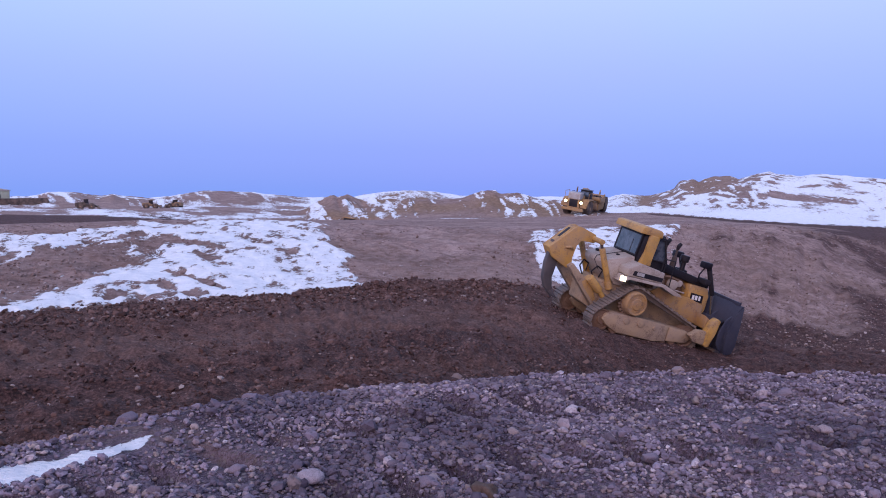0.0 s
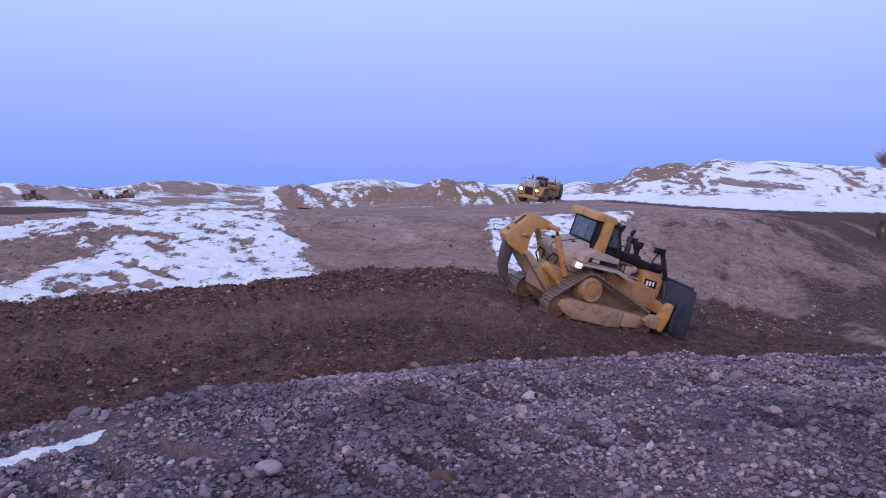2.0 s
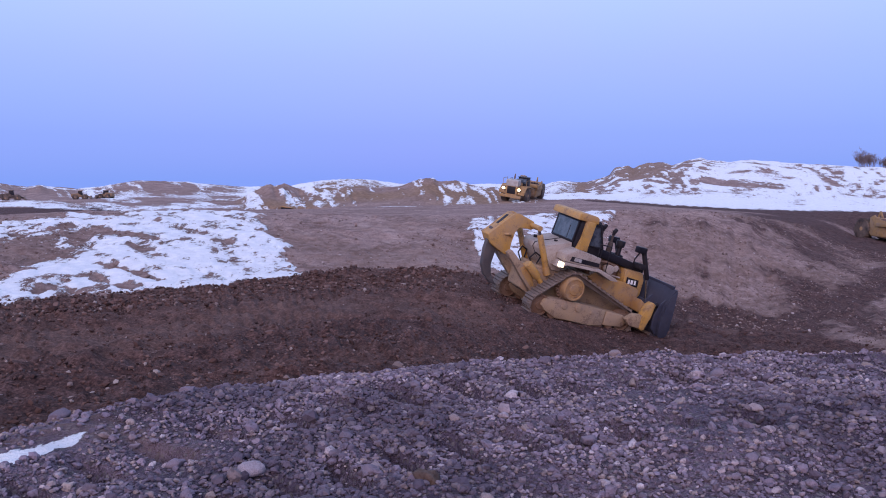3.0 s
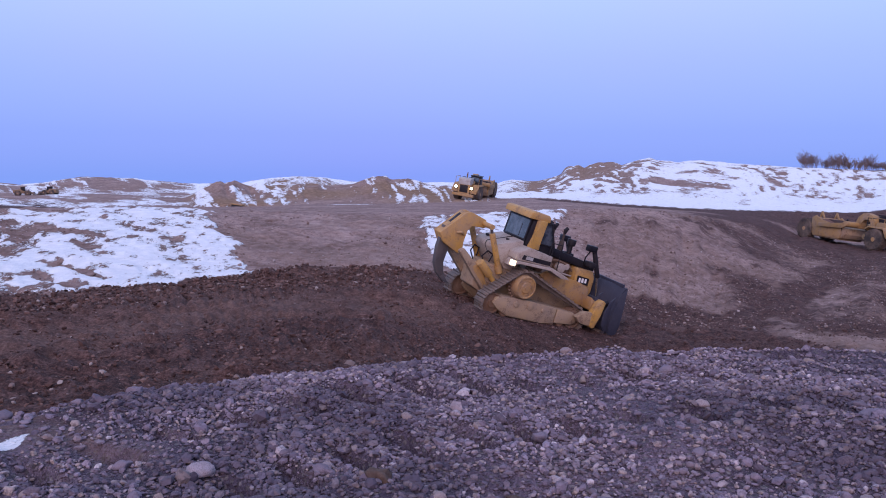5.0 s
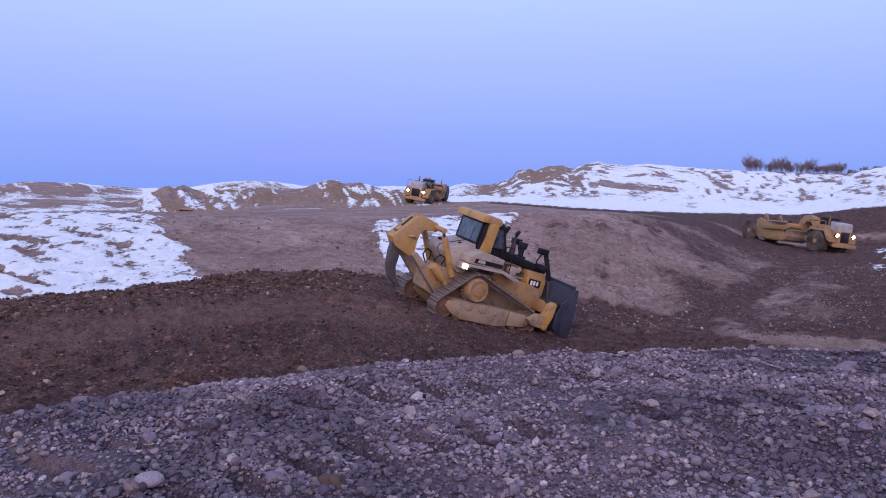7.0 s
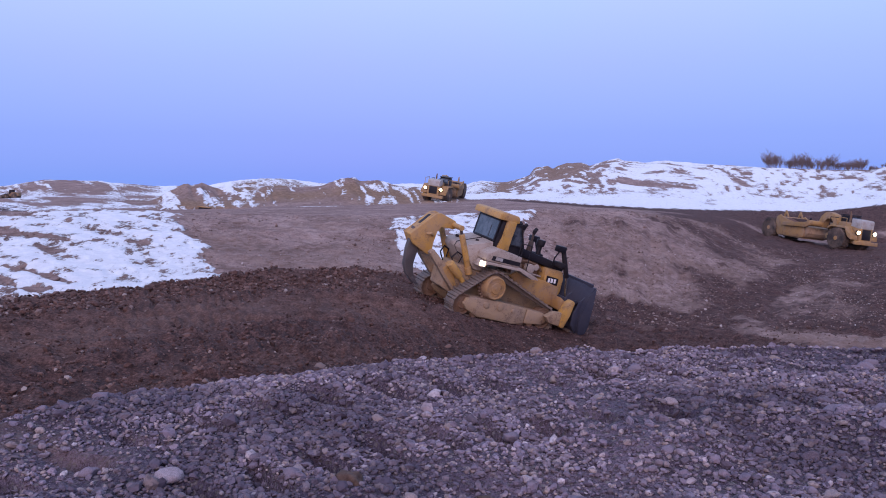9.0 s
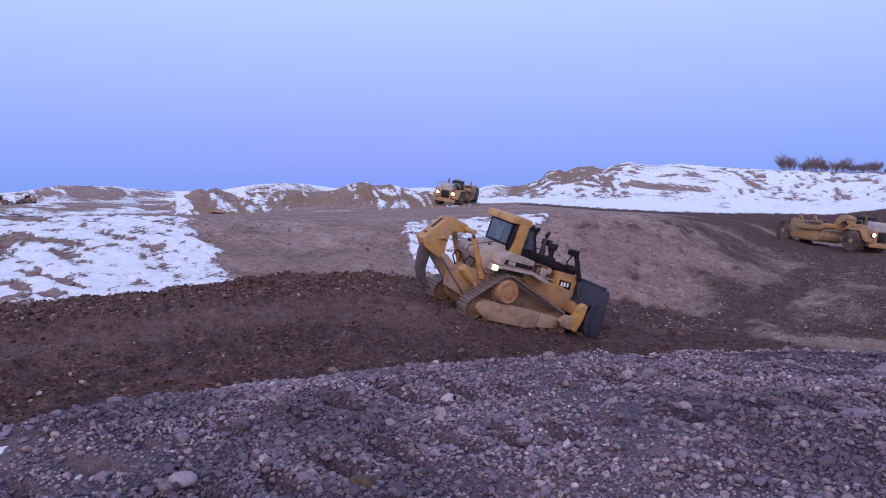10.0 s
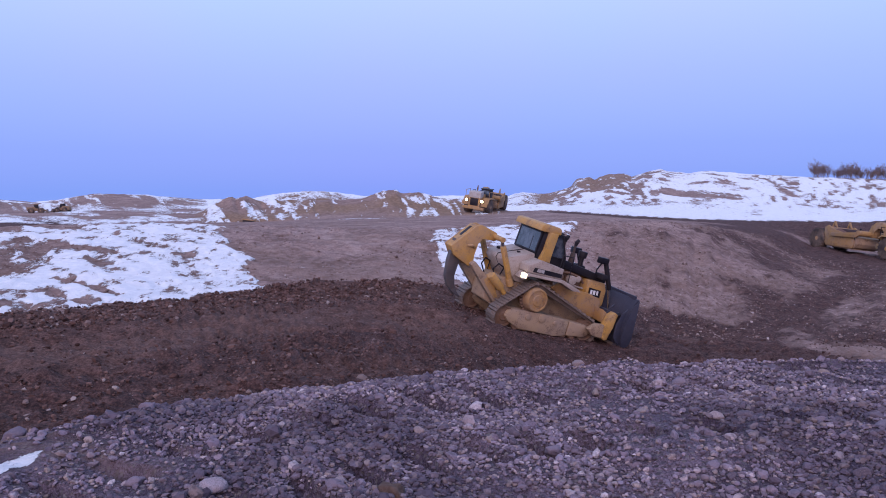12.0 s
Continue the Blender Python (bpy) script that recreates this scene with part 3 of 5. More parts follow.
def scatter(name, places, sizes, level, material, label, category, rough=0.25, sink=0.25):
    v, f = ball(level)
    n = len(places)
    shape = rng.uniform(0.45, 1.05, size=(n, 1, 3)) * sizes[:, None, None]
    lump = 1 + rough * rng.uniform(-1, 1, size=(n, len(v), 1))
    form = np.repeat(v[None], n, 0)
    for _ in range(4):
        d = rng.normal(size=(n, 3))
        d /= np.linalg.norm(d, axis=1)[:, None]
        over = np.maximum(np.einsum("nvj,nj->nv", form, d) - rng.uniform(0.42, 0.85, (n, 1)), 0)
        form = form - over[:, :, None] * d[:, None, :]
    co = np.einsum("nij,nvj->nvi", turns(n), form * lump * shape * 1.1)
    co[:, :, 2] *= 0.75
    co += places[:, None, :]
    co[:, :, 2] += (sizes * (0.55 - sink))[:, None]
    quads = (f[None] + (np.arange(n) * len(v))[:, None, None]).reshape(-1, 3)
    ob = new(name, sheet(name, co.reshape(-1, 3), quads, material, False))
    return tagged(ob, label, category, kind="stuff")


def ring_places(n, r0, r1, a0, a1, power=1.0):
    u = rng.uniform(size=n)
    r = np.sqrt(r0 ** 2 + u ** power * (r1 ** 2 - r0 ** 2))
    a = np.radians(rng.uniform(a0, a1, size=n))
    x, y = r * np.sin(a), r * np.cos(a)
    return x, y


def keep(x, y, test):
    r, az = np.hypot(x, y), np.degrees(np.arctan2(x, y))
    e = bank_edge(az) + 0.5 * fbm(x, y, 2.2, 3, 3)
    t = toe_r(az) + 1.2 * fbm(x, y, 5, 3, 5)
    ok = test(x, y, r, az, e, t)
    x, y = x[ok], y[ok]
    return np.stack([x, y, height(x, y)], -1)


x, y = ring_places(100000, 4.15, 9.9, -31, 41)
pl = keep(x, y, lambda x, y, r, az, e, t: (r < e + 0.42) & ((az > -19.5) | (np.abs(r - e + 0.31) > 0.17)) & (rng.uniform(size=len(x)) < 0.72 + 1.9 * fbm(x, y, 1.1, 3, 93) - 0.3 * smooth(-5, -13, az) * smooth(-0.12, 0.12, fbm(x, y, 1.2, 3, 124))))
scatter("gravel", pl, np.exp(rng.normal(math.log(0.0155), 0.42, len(pl))), 1, GRAVEL, "loose grey river gravel on the bank", "gravel", 0.15, 0.12)
x, y = ring_places(15000, 4.15, 9.9, -31, 41)
pl = keep(x, y, lambda x, y, r, az, e, t: (r < e + 0.35) & ((az > -19.5) | (np.abs(r - e + 0.31) > 0.16)) & (rng.uniform(size=len(x)) < 0.62 + 2.2 * fbm(x, y, 1.4, 3, 95)))
scatter("pebbles", pl, np.clip(np.exp(rng.normal(math.log(0.0225), 0.32, len(pl))), 0.015, 0.045), 2, GRAVEL, "broken grey and tan pebbles in gravel", "pebbles", 0.07, 0.3)
x, y = ring_places(60000, 8, 40, -33, 39, 1.1)
pl = keep(x, y, lambda x, y, r, az, e, t: (r > e + 0.3) & (r < t + 0.6) & (rng.uniform(size=len(x)) < 0.7 + 1.0 * fbm(x, y, 2.5, 3, 97) - 0.45 * (az > 17) - 0.45 * (np.abs(r - t + 8.2) < 2.4)))
scatter("soil_clods", pl, np.clip(np.exp(rng.normal(math.log(0.03), 0.5, len(pl))), 0.014, 0.13), 1, CLOD, "dark broken soil clods and pebbles on the fresh cut", "soil clods", 0.25)
x, y = ring_places(26000, 24, 37, -36, 14)
pl = keep(x, y, lambda x, y, r, az, e, t: (np.abs(r - t + 2.0) < 2.6) & (rng.uniform(size=len(x)) < 0.5 + 1.2 * fbm(x, y, 1.8, 3, 98)) & (np.hypot((x - 7) / 4.5, (y - 33.4) / 3.2) > 1))
scatter("windrow_clods", pl, np.clip(np.exp(rng.normal(math.log(0.06), 0.4, len(pl))), 0.03, 0.17), 1, CLOD, "brown lumps of dug soil heaped along the cut edge", "soil clods", 0.2, 0.35)
x, y = ring_places(70000, 34, 80, -34, 40, 1.2)
pl = keep(x, y, lambda x, y, r, az, e, t: (r > t) & (r < rim_r(az)) & ((az > 14) | (np.abs(az - 4.6 + 0.6 * fbm(x, y, 3, 2, 104)) < 1.2) | (np.abs(az + 6.6) < 0.5) | (rng.uniform(size=len(x)) < 0.25 + 0.75 * smooth(-15, -19, az))) & (rng.uniform(size=len(x)) < 0.6 + 1.5 * fbm(x, y, 4, 3, 103)))
scatter("slope_rubble", pl, np.clip(np.exp(rng.normal(math.log(0.036), 0.42, len(pl))), 0.02, 0.13), 1, RUBBLE, "brown clods and stones strewn on the cut slope", "rubble", 0.3)


# ---- paints and metals ----
def paint(name, colour, worn, dust=0.45, rough=0.5, gloss=0.5):
    """Dusty, scuffed machine paint."""
    n = Nodes(name)
    big, fine, mid = n.noise(1.3, 4, 0.6), n.noise(24, 5, 0.7), n.noise(5, 5, 0.65)
    col = n.mix(n.span(mid, 0.35, 0.75, 0.0, 0.35), colour, worn)
    film = n.math("ADD", n.math("MULTIPLY", big, 0.6), n.math("MULTIPLY", fine, 0.4))
    col = n.mix(n.span(film, 0.38, 0.66, dust * 0.1, dust), col, (0.27, 0.2, 0.16))
    col = n.mix(n.span(fine, 0.62, 0.72, 0.0, 0.6), col, (0.06, 0.04, 0.03))
    mud = n.math("ADD", n.math("MULTIPLY", n.noise(2.4, 5, 0.72), 0.7), n.math("MULTIPLY", fine, 0.3))
    col = n.mix(n.span(mud, 0.5, 0.62, 0.0, dust * 0.75), col, (0.13, 0.078, 0.055))
    n.bump(n.math("ADD", fine, mud), 0.4, 0.015)
    return n.done(col, n.span(film, 0.4, 0.7, rough, 0.9), 0.0, gloss)


YELLOW = paint("yellow_paint", (0.53, 0.29, 0.055), (0.38, 0.2, 0.06), 0.72)
YELLOW_DUSTY = paint("dusty_yellow_paint", (0.40, 0.21, 0.055), (0.28, 0.165, 0.075), 0.75, 0.7)
CLOD_BROWN = paint("frozen_soil", (0.07, 0.038, 0.028), (0.06, 0.035, 0.025), 0.3, 0.95)
MUDDY = paint("mud_caked_paint", (0.37, 0.255, 0.15), (0.31, 0.22, 0.14), 0.85, 0.8)
BEIGE = paint("dust_covered_panel", (0.40, 0.335, 0.29), (0.45, 0.38, 0.335), 0.55, 0.7)
BLACK = paint("black_paint", (0.009, 0.009, 0.015), (0.018, 0.018, 0.026), 0.05, 0.4, 0.22)
STEEL = paint("worn_track_steel", (0.1, 0.085, 0.08), (0.06, 0.045, 0.038), 0.7, 0.5)
BLADE = paint("scoured_blade_steel", (0.03, 0.033, 0.055), (0.055, 0.06, 0.085), 0.06, 0.4, 0.35)
SHANK = paint("dark_shank_steel", (0.045, 0.044, 0.052), (0.07, 0.065, 0.07), 0.25, 0.45)
RUST = paint("rusty_casting", (0.13, 0.065, 0.035), (0.2, 0.11, 0.06), 0.5, 0.85)
HAUL_COAT = paint("dull_scraper_paint", (0.36, 0.205, 0.06), (0.25, 0.15, 0.07), 0.7, 0.7)
FAR_COAT = paint("dull_brown_paint", (0.2, 0.12, 0.06), (0.14, 0.09, 0.06), 0.5, 0.8)
SOOT = paint("sooty_pipe", (0.045, 0.032, 0.03), (0.08, 0.05, 0.04), 0.25, 0.8)
RUBBER = paint("tyre_rubber", (0.022, 0.021, 0.023), (0.05, 0.042, 0.04), 0.6, 0.8, 0.2)
CHROME = plain("cylinder_rod", (0.55, 0.55, 0.56), 0.25)
CHROME.node_tree.nodes["Principled BSDF"].inputs["Metallic"].default_value = 1.0
WHITE = plain("white_decal", (0.75, 0.75, 0.76), 0.5)
GREY = paint("pale_grey_guard", (0.42, 0.42, 0.42), (0.3, 0.3, 0.3), 0.5)


def glass_material():
    n = Nodes("cab_glass")
    n.bsdf.inputs["Specular IOR Level"].default_value = 0.9
    return n.done(n.mix(n.span(n.noise(3, 3), 0.4, 0.65), (0.025, 0.035, 0.05), (0.07, 0.085, 0.11)), 0.06)


def lamp_material(strength):
    n = Nodes("lit_lamp_lens")
    n.bsdf.inputs["Emission Color"].default_value = (1.0, 0.78, 0.42, 1)
    n.bsdf.inputs["Emission Strength"].default_value = strength
    return n.done((0.9, 0.85, 0.7), 0.2)


GLASS, LAMP = glass_material(), lamp_material(4.0)


# ---- shaping tools: each adds a piece to a bmesh ----
def bevelled(bm, verts, width):
    if width:
        edges = {e for v in verts for e in v.link_edges}
        bmesh.ops.bevel(bm, geom=list(edges), offset=width, segments=2, affect="EDGES", profile=0.5, clamp_overlap=True)


def box(bm, c, d, bevel=0.02, turn=None):
    m = Matrix.Translation(c) @ (turn or Matrix()) @ Matrix.Diagonal((*d, 1))
    bevelled(bm, bmesh.ops.create_cube(bm, size=1, matrix=m)["verts"], bevel)
    return bm


def prism(bm, outline, y0, y1, bevel=0.02):
    """A plate: an outline of (x, z), from y0 to y1."""
    a = [bm.verts.new((x, y0, z)) for x, z in outline]
    b = [bm.verts.new((x, y1, z)) for x, z in outline]
    bm.faces.new(a)
    bm.faces.new(b[::-1])
    n = len(a)
    for i in range(n):
        bm.faces.new((a[i], b[i], b[(i + 1) % n], a[(i + 1) % n]))
    bevelled(bm, a + b, bevel)
    bmesh.ops.recalc_face_normals(bm, faces=bm.faces)
    return bm


def rod(bm, p, q, r0, r1=None, seg=14, bevel=0.0):
    p, q = Vector(p), Vector(q)
    m = Matrix.Translation((p + q) / 2) @ (q - p).to_track_quat("Z", "Y").to_matrix().to_4x4()
    made = bmesh.ops.create_cone(bm, cap_ends=True, segments=seg, radius1=r0, radius2=r0 if r1 is None else r1, depth=(q - p).length, matrix=m)
    if bevel:
        caps = [e for v in made["verts"] for e in v.link_edges if len(e.link_faces) == 2 and min(len(f.verts) for f in e.link_faces) != max(len(f.verts) for f in e.link_faces)]
        bmesh.ops.bevel(bm, geom=list(set(caps)), offset=bevel, segments=2, affect="EDGES", profile=0.5)
    return bm


def pipe(bm, pts, r, seg=8):
    for p, q in zip(pts, pts[1:]):
        rod(bm, p, q, r, seg=seg)
        bmesh.ops.create_icosphere(bm, subdivisions=1, radius=r, matrix=Matrix.Translation(q))
    return bm


def lathe(bm, profile, centre, seg=28):
    """A body turned about the y axis: profile of (y, radius)."""
    rings = []
    for y, r in profile:
        rings.append([bm.verts.new((centre[0] + r * math.cos(2 * math.pi * i / seg), centre[1] + y, centre[2] + r * math.sin(2 * math.pi * i / seg))) for i in range(seg)])
    for a, b in zip(rings, rings[1:]):
        for i in range(seg):
            bm.faces.new((a[i], a[(i + 1) % seg], b[(i + 1) % seg], b[i]))
    bm.faces.new(rings[0])
    bm.faces.new(rings[-1][::-1])
    bmesh.ops.recalc_face_normals(bm, faces=bm.faces)
    return bm


def B():
    return bmesh.new()


def shade(ob, angle=40):
    """Rounded faces smooth, hard edges kept."""
    for o in (ob, *ob.children_recursive):
        if o.type == "MESH" and len(o.data.polygons) and "smoothed" not in o.data:
            o.data.set_sharp_from_angle(angle=radians(angle))
            o.data.polygons.foreach_set("use_smooth", np.ones(len(o.data.polygons), dtype=bool))
            o.data["smoothed"] = 1


# ---- the crawler dozer: x forward, y to its left ----
def hull(points):
    pts = sorted(map(tuple, points))

    def half(seq):
        out = []
        for p in seq:
            while len(out) > 1 and (out[-1][0] - out[-2][0]) * (p[1] - out[-2][1]) - (out[-1][1] - out[-2][1]) * (p[0] - out[-2][0]) <= 0:
                out.pop()
            out.append(p)
        return out[:-1]
    return np.array(half(pts) + half(pts[::-1]))


def track_path(wheels, pitch):
    a = np.linspace(0, 2 * np.pi, 90, endpoint=False)
    pts = hull(np.concatenate([np.stack([x + r * np.cos(a), z + r * np.sin(a)], -1) for x, z, r in wheels]))
    pts = np.concatenate([pts, pts[:1]])
    d = np.concatenate([[0], np.cumsum(np.hypot(*np.diff(pts, axis=0).T))])
    n = int(d[-1] / pitch)
    s = np.arange(n) * d[-1] / n
    at = lambda q: np.stack([np.interp(q % d[-1], d, pts[:, 0]), np.interp(q % d[-1], d, pts[:, 1])], -1)
    return at(s), at(s + 0.05) - at(s - 0.05)


def bulldozer():
    top = new("bulldozer")
    tagged(top, "dusty yellow crawler bulldozer with raised rear ripper, nose down", "bulldozer")
    # undercarriages
    shoe_bm = B()
    prism(shoe_bm, [(-0.125, 0.0), (0.125, 0.0), (0.125, 0.03), (0.03, 0.035), (0.02, 0.10), (-0.02, 0.10), (-0.03, 0.035), (-0.125, 0.03)], -0.31, 0.31, 0)
    shoe_me = bpy.data.meshes.new("track_shoe")
    shoe_bm.to_mesh(shoe_me)
    shoe_bm.free()
    shoe_me.materials.append(STEEL)
    at, along = track_path(((-1.95, 0.56, 0.46), (1.95, 0.56, 0.46), (-0.8, 1.42, 0.58)), 0.262)
    for side in (-1, 1):
        yc = 1.28 * side
        bm = B()
        for w in (-0.13, 0.07):
            prism_in = [bm.verts.new((x, yc + w, z)) for x, z in at]
            prism_out = [bm.verts.new((x, yc + w + 0.06, z)) for x, z in at]
            inner = [bm.verts.new((x * 0.97 - 0.01, yc + w, 0.62 + (z - 0.62) * 0.86)) for x, z in at]
            inner2 = [bm.verts.new((x * 0.97 - 0.01, yc + w + 0.06, 0.62 + (z - 0.62) * 0.86)) for x, z in at]
            n = len(at)
            for i in range(n):
                j = (i + 1) % n
                bm.faces.new((prism_in[i], prism_in[j], prism_out[j], prism_out[i]))
                bm.faces.new((inner[i], inner2[i], inner2[j], inner[j]))
                bm.faces.new((prism_in[i], inner[i], inner[j], prism_in[j]))
                bm.faces.new((prism_out[i], prism_out[j], inner2[j], inner2[i]))
        track = part("track", bm, STEEL, top, "muddy steel crawler track with single grouser shoes")
        for (x, z), (dx, dz) in zip(at, along):
            o = new("track_shoe", shoe_me)
            o.parent = track
            ang = math.atan2(dz, dx)
            o.matrix_basis = Matrix.Translation((x, yc, z)) @ Matrix.Rotation(-ang + math.pi, 4, "Y")
        for x in (-1.95, 1.95):
            part("idler_wheel", lathe(B(), [(-0.2, 0.1), (-0.2, 0.16), (-0.16, 0.18), (-0.13, 0.34), (-0.16, 0.36), (-0.16, 0.42), (0.16, 0.42), (0.16, 0.36), (0.13, 0.34), (0.16, 0.18), (0.2, 0.16), (0.2, 0.1)], (x, yc, 0.56)), RUST, top)
        bm = lathe(B(), [(-0.1, 0.3), (-0.1, 0.5), (0.1, 0.5), (0.1, 0.3)], (-0.8, yc, 1.42), 24)
        for i in range(24):
            a = 2 * math.pi * i / 24
            box(bm, (-0.8 + 0.53 * math.cos(a), yc, 1.42 + 0.53 * math.sin(a)), (0.09, 0.12, 0.07), 0.01, Matrix.Rotation(-a, 4, "Y"))
        drive = part("drive_sprocket", bm, RUST, top)
        hub = lathe(B(), [(side * d, q) for d, q in ((0.44, 0.1), (0.44, 0.2), (0.41, 0.23), (0.41, 0.36), (0.43, 0.38), (0.43, 0.42), (0.38, 0.455), (0.12, 0.47), (-0.3, 0.46))], (-0.8, yc, 1.42), 32)
        hub_ob = part("final_drive_hub", hub, YELLOW_DUSTY, drive, "dusty yellow round final drive cover")
        for i in range(10):
            a = 2 * math.pi * i / 10
            part("bolt", rod(B(), (-0.8 + 0.26 * math.cos(a), yc + side * 0.4, 1.42 + 0.26 * math.sin(a)), (-0.8 + 0.26 * math.cos(a), yc + side * 0.43, 1.42 + 0.26 * math.sin(a)), 0.024, seg=6), YELLOW_DUSTY, drive)
        part("hub_cap", rod(B(), (-0.8, yc + side * 0.42, 1.42), (-0.8, yc + side * 0.47, 1.42), 0.07, seg=14), YELLOW_DUSTY, drive)
        # roller frame in two pieces with a rear fork
        y_in, y_out = yc - 0.3, yc + 0.3
        bm = prism(B(), [(-2.0, 0.62), (-1.86, 0.84), (-1.5, 0.93), (-0.4, 0.93), (0.1, 0.9), (0.98, 0.86), (0.98, 0.22), (0.4, 0.16), (-1.2, 0.18), (-1.75, 0.4)], y_in, y_out, 0.05)
        frame_ob = part("roller_frame", bm, MUDDY, top, "mud-caked track roller frame")
        part("recoil_housing", prism(B(), [(1.02, 0.84), (1.85, 0.8), (2.05, 0.68), (2.08, 0.46), (1.9, 0.3), (1.02, 0.24)], yc - 0.3, yc + 0.3, 0.07), MUDDY, frame_ob)
        for x, z, r in ((-0.95, 0.72, 0.13), (-0.3, 0.74, 0.16), (0.35, 0.66, 0.09)):
            part("pivot_cap", rod(B(), (x, yc + side * 0.2, z), (x, yc + side * 0.34, z), r, seg=16, bevel=0.02), MUDDY, frame_ob)
        for i in range(7):
            x = -1.35 + i * 0.45
            part("track_roller", lathe(B(), [(-0.24, 0.08), (-0.24, 0.15), (-0.17, 0.17), (-0.1, 0.13), (0.1, 0.13), (0.17, 0.17), (0.24, 0.15), (0.24, 0.08)], (x, yc, 0.29), 16), RUST, top)
        # push arm outside the track, with the angled strut at the blade
        ya = 1.76 * side
        bm = B()
        prism(bm, [(1.75, 0.72), (2.1, 0.98), (2.5, 1.0), (2.78, 0.86), (2.74, 0.5), (2.4, 0.45), (2.0, 0.5)], ya - 0.13, ya + 0.13, 0.04)
        arm = part("push_arm", bm, MUDDY, top)
        part("strut", prism(B(), [(2.50, 0.46), (2.46, 0.95), (2.62, 1.42), (2.8, 1.58), (2.98, 1.5), (2.88, 0.95), (2.76, 0.42), (2.62, 0.38)], ya - 0.17, ya + 0.17, 0.05), YELLOW, arm, "bright yellow blade strut")
        bm = rod(B(), (2.75, ya, 1.35), (3.12, ya * 1.02, 1.5), 0.11, seg=14)
        part("tilt_cylinder", bm, BLACK, arm)
    # main case, belly and side rails
    bm = B()
    prism(bm, [(-2.0, 0.75), (-2.15, 1.3), (-2.0, 1.9), (0.6, 1.95), (2.55, 1.85), (2.9, 1.5), (2.9, 0.9), (2.4, 0.62), (-1.6, 0.6)], -0.72, 0.72, 0.06)
    part("main_case", bm, MUDDY, top)
    for side in (-1, 1):
        part("side_panel", prism(B(), [(0.5, 2.12), (2.2, 1.95), (2.75, 1.78), (2.85, 1.05), (2.3, 1.02), (1.7, 1.28), (0.7, 1.62), (0.2, 1.9)], side * 0.84 - 0.06, side * 0.84 + 0.06, 0.03), YELLOW_DUSTY, top)
        part("cross_rail", prism(B(), [(2.5, 1.55), (3.05, 1.25), (3.1, 0.95), (2.6, 1.0)], side * 1.2 - 0.34, side * 1.2 + 0.34, 0.04), YELLOW_DUSTY, top)
    # engine, pipes and cooling
    bm = B()
    box(bm, (1.1, 0, 2.3), (1.5, 0.85, 0.8), 0.05)
    for i in range(5):
        for side in (-1, 1):
            box(bm, (0.55 + i * 0.26, side * 0.5, 2.28), (0.18, 0.16, 0.3), 0.03)
    engine = part("engine", bm, RUST, top)
    for side in (-1, 1):
        part("filter", rod(B(), (1.18, side * 0.5, 2.33), (1.18, side * 0.82, 2.33), 0.19, seg=20, bevel=0.03), BEIGE, engine)
        part("filter", rod(B(), (1.5, side * 0.45, 2.42), (1.5, side * 0.72, 2.42), 0.13, seg=18, bevel=0.02), BEIGE, engine)
        part("pipe", pipe(B(), [(0.7, side * 0.55, 2.55), (1.0, side * 0.68, 2.6), (1.6, side * 0.66, 2.5), (1.85, side * 0.6, 2.3)], 0.045), RUST, engine)
        part("pipe", pipe(B(), [(0.6, side * 0.6, 2.1), (1.2, side * 0.75, 2.14), (1.8, side * 0.72, 2.1)], 0.035), BEIGE, engine)
    hood = part("hood", prism(B(), [(0.36, 3.02), (0.5, 3.08), (2.75, 2.74), (2.95, 2.6), (2.95, 2.46), (2.4, 2.5), (0.36, 2.74)], -0.6, 0.6, 0.04), BLACK, top, "long black engine hood")
    for side in (-1, 1):
        part("hood_post", prism(B(), [(0.42, 2.76), (0.42, 1.95), (0.56, 1.95), (0.56, 2.76)], side * 0.6 - 0.04, side * 0.6 + 0.04, 0.01), BEIGE, hood)
        part("round_decal", rod(B(), (0.5, side * 0.59, 2.88), (0.5, side * 0.612, 2.88), 0.055, seg=12), WHITE, hood)
    guard = part("radiator_guard", prism(B(), [(1.98, 2.5), (2.85, 2.48), (3.0, 2.2), (3.02, 1.6), (2.9, 1.4), (2.05, 1.6)], -0.74, 0.74, 0.05), YELLOW, top)
    for side in (-1, 1):
        bm = prism(B(), [(2.12, 2.2), (2.72, 2.16), (2.74, 1.86), (2.14, 1.9)], side * 0.755 - 0.012, side * 0.755 + 0.012, 0.0)
        plate = part("badge_plate", bm, BLACK, guard, "black badge plate with pale bars")
        bm = B()
        for x, w in ((2.25, 0.1), (2.40, 0.11), (2.56, 0.09)):
            prism(bm, [(x - w / 2, 2.12), (x + w / 2, 2.115), (x + w / 2 + 0.01, 1.94), (x - w / 2 + 0.01, 1.945)], side * 0.772 - 0.005, side * 0.772 + 0.005, 0)
        part("badge_bars", bm, WHITE, plate)
    bm = B()
    for i in range(12):
        box(bm, (3.02, 0, 1.62 + i * 0.07), (0.04, 1.3, 0.025), 0.005)
    part("grille", bm, BLACK, guard)
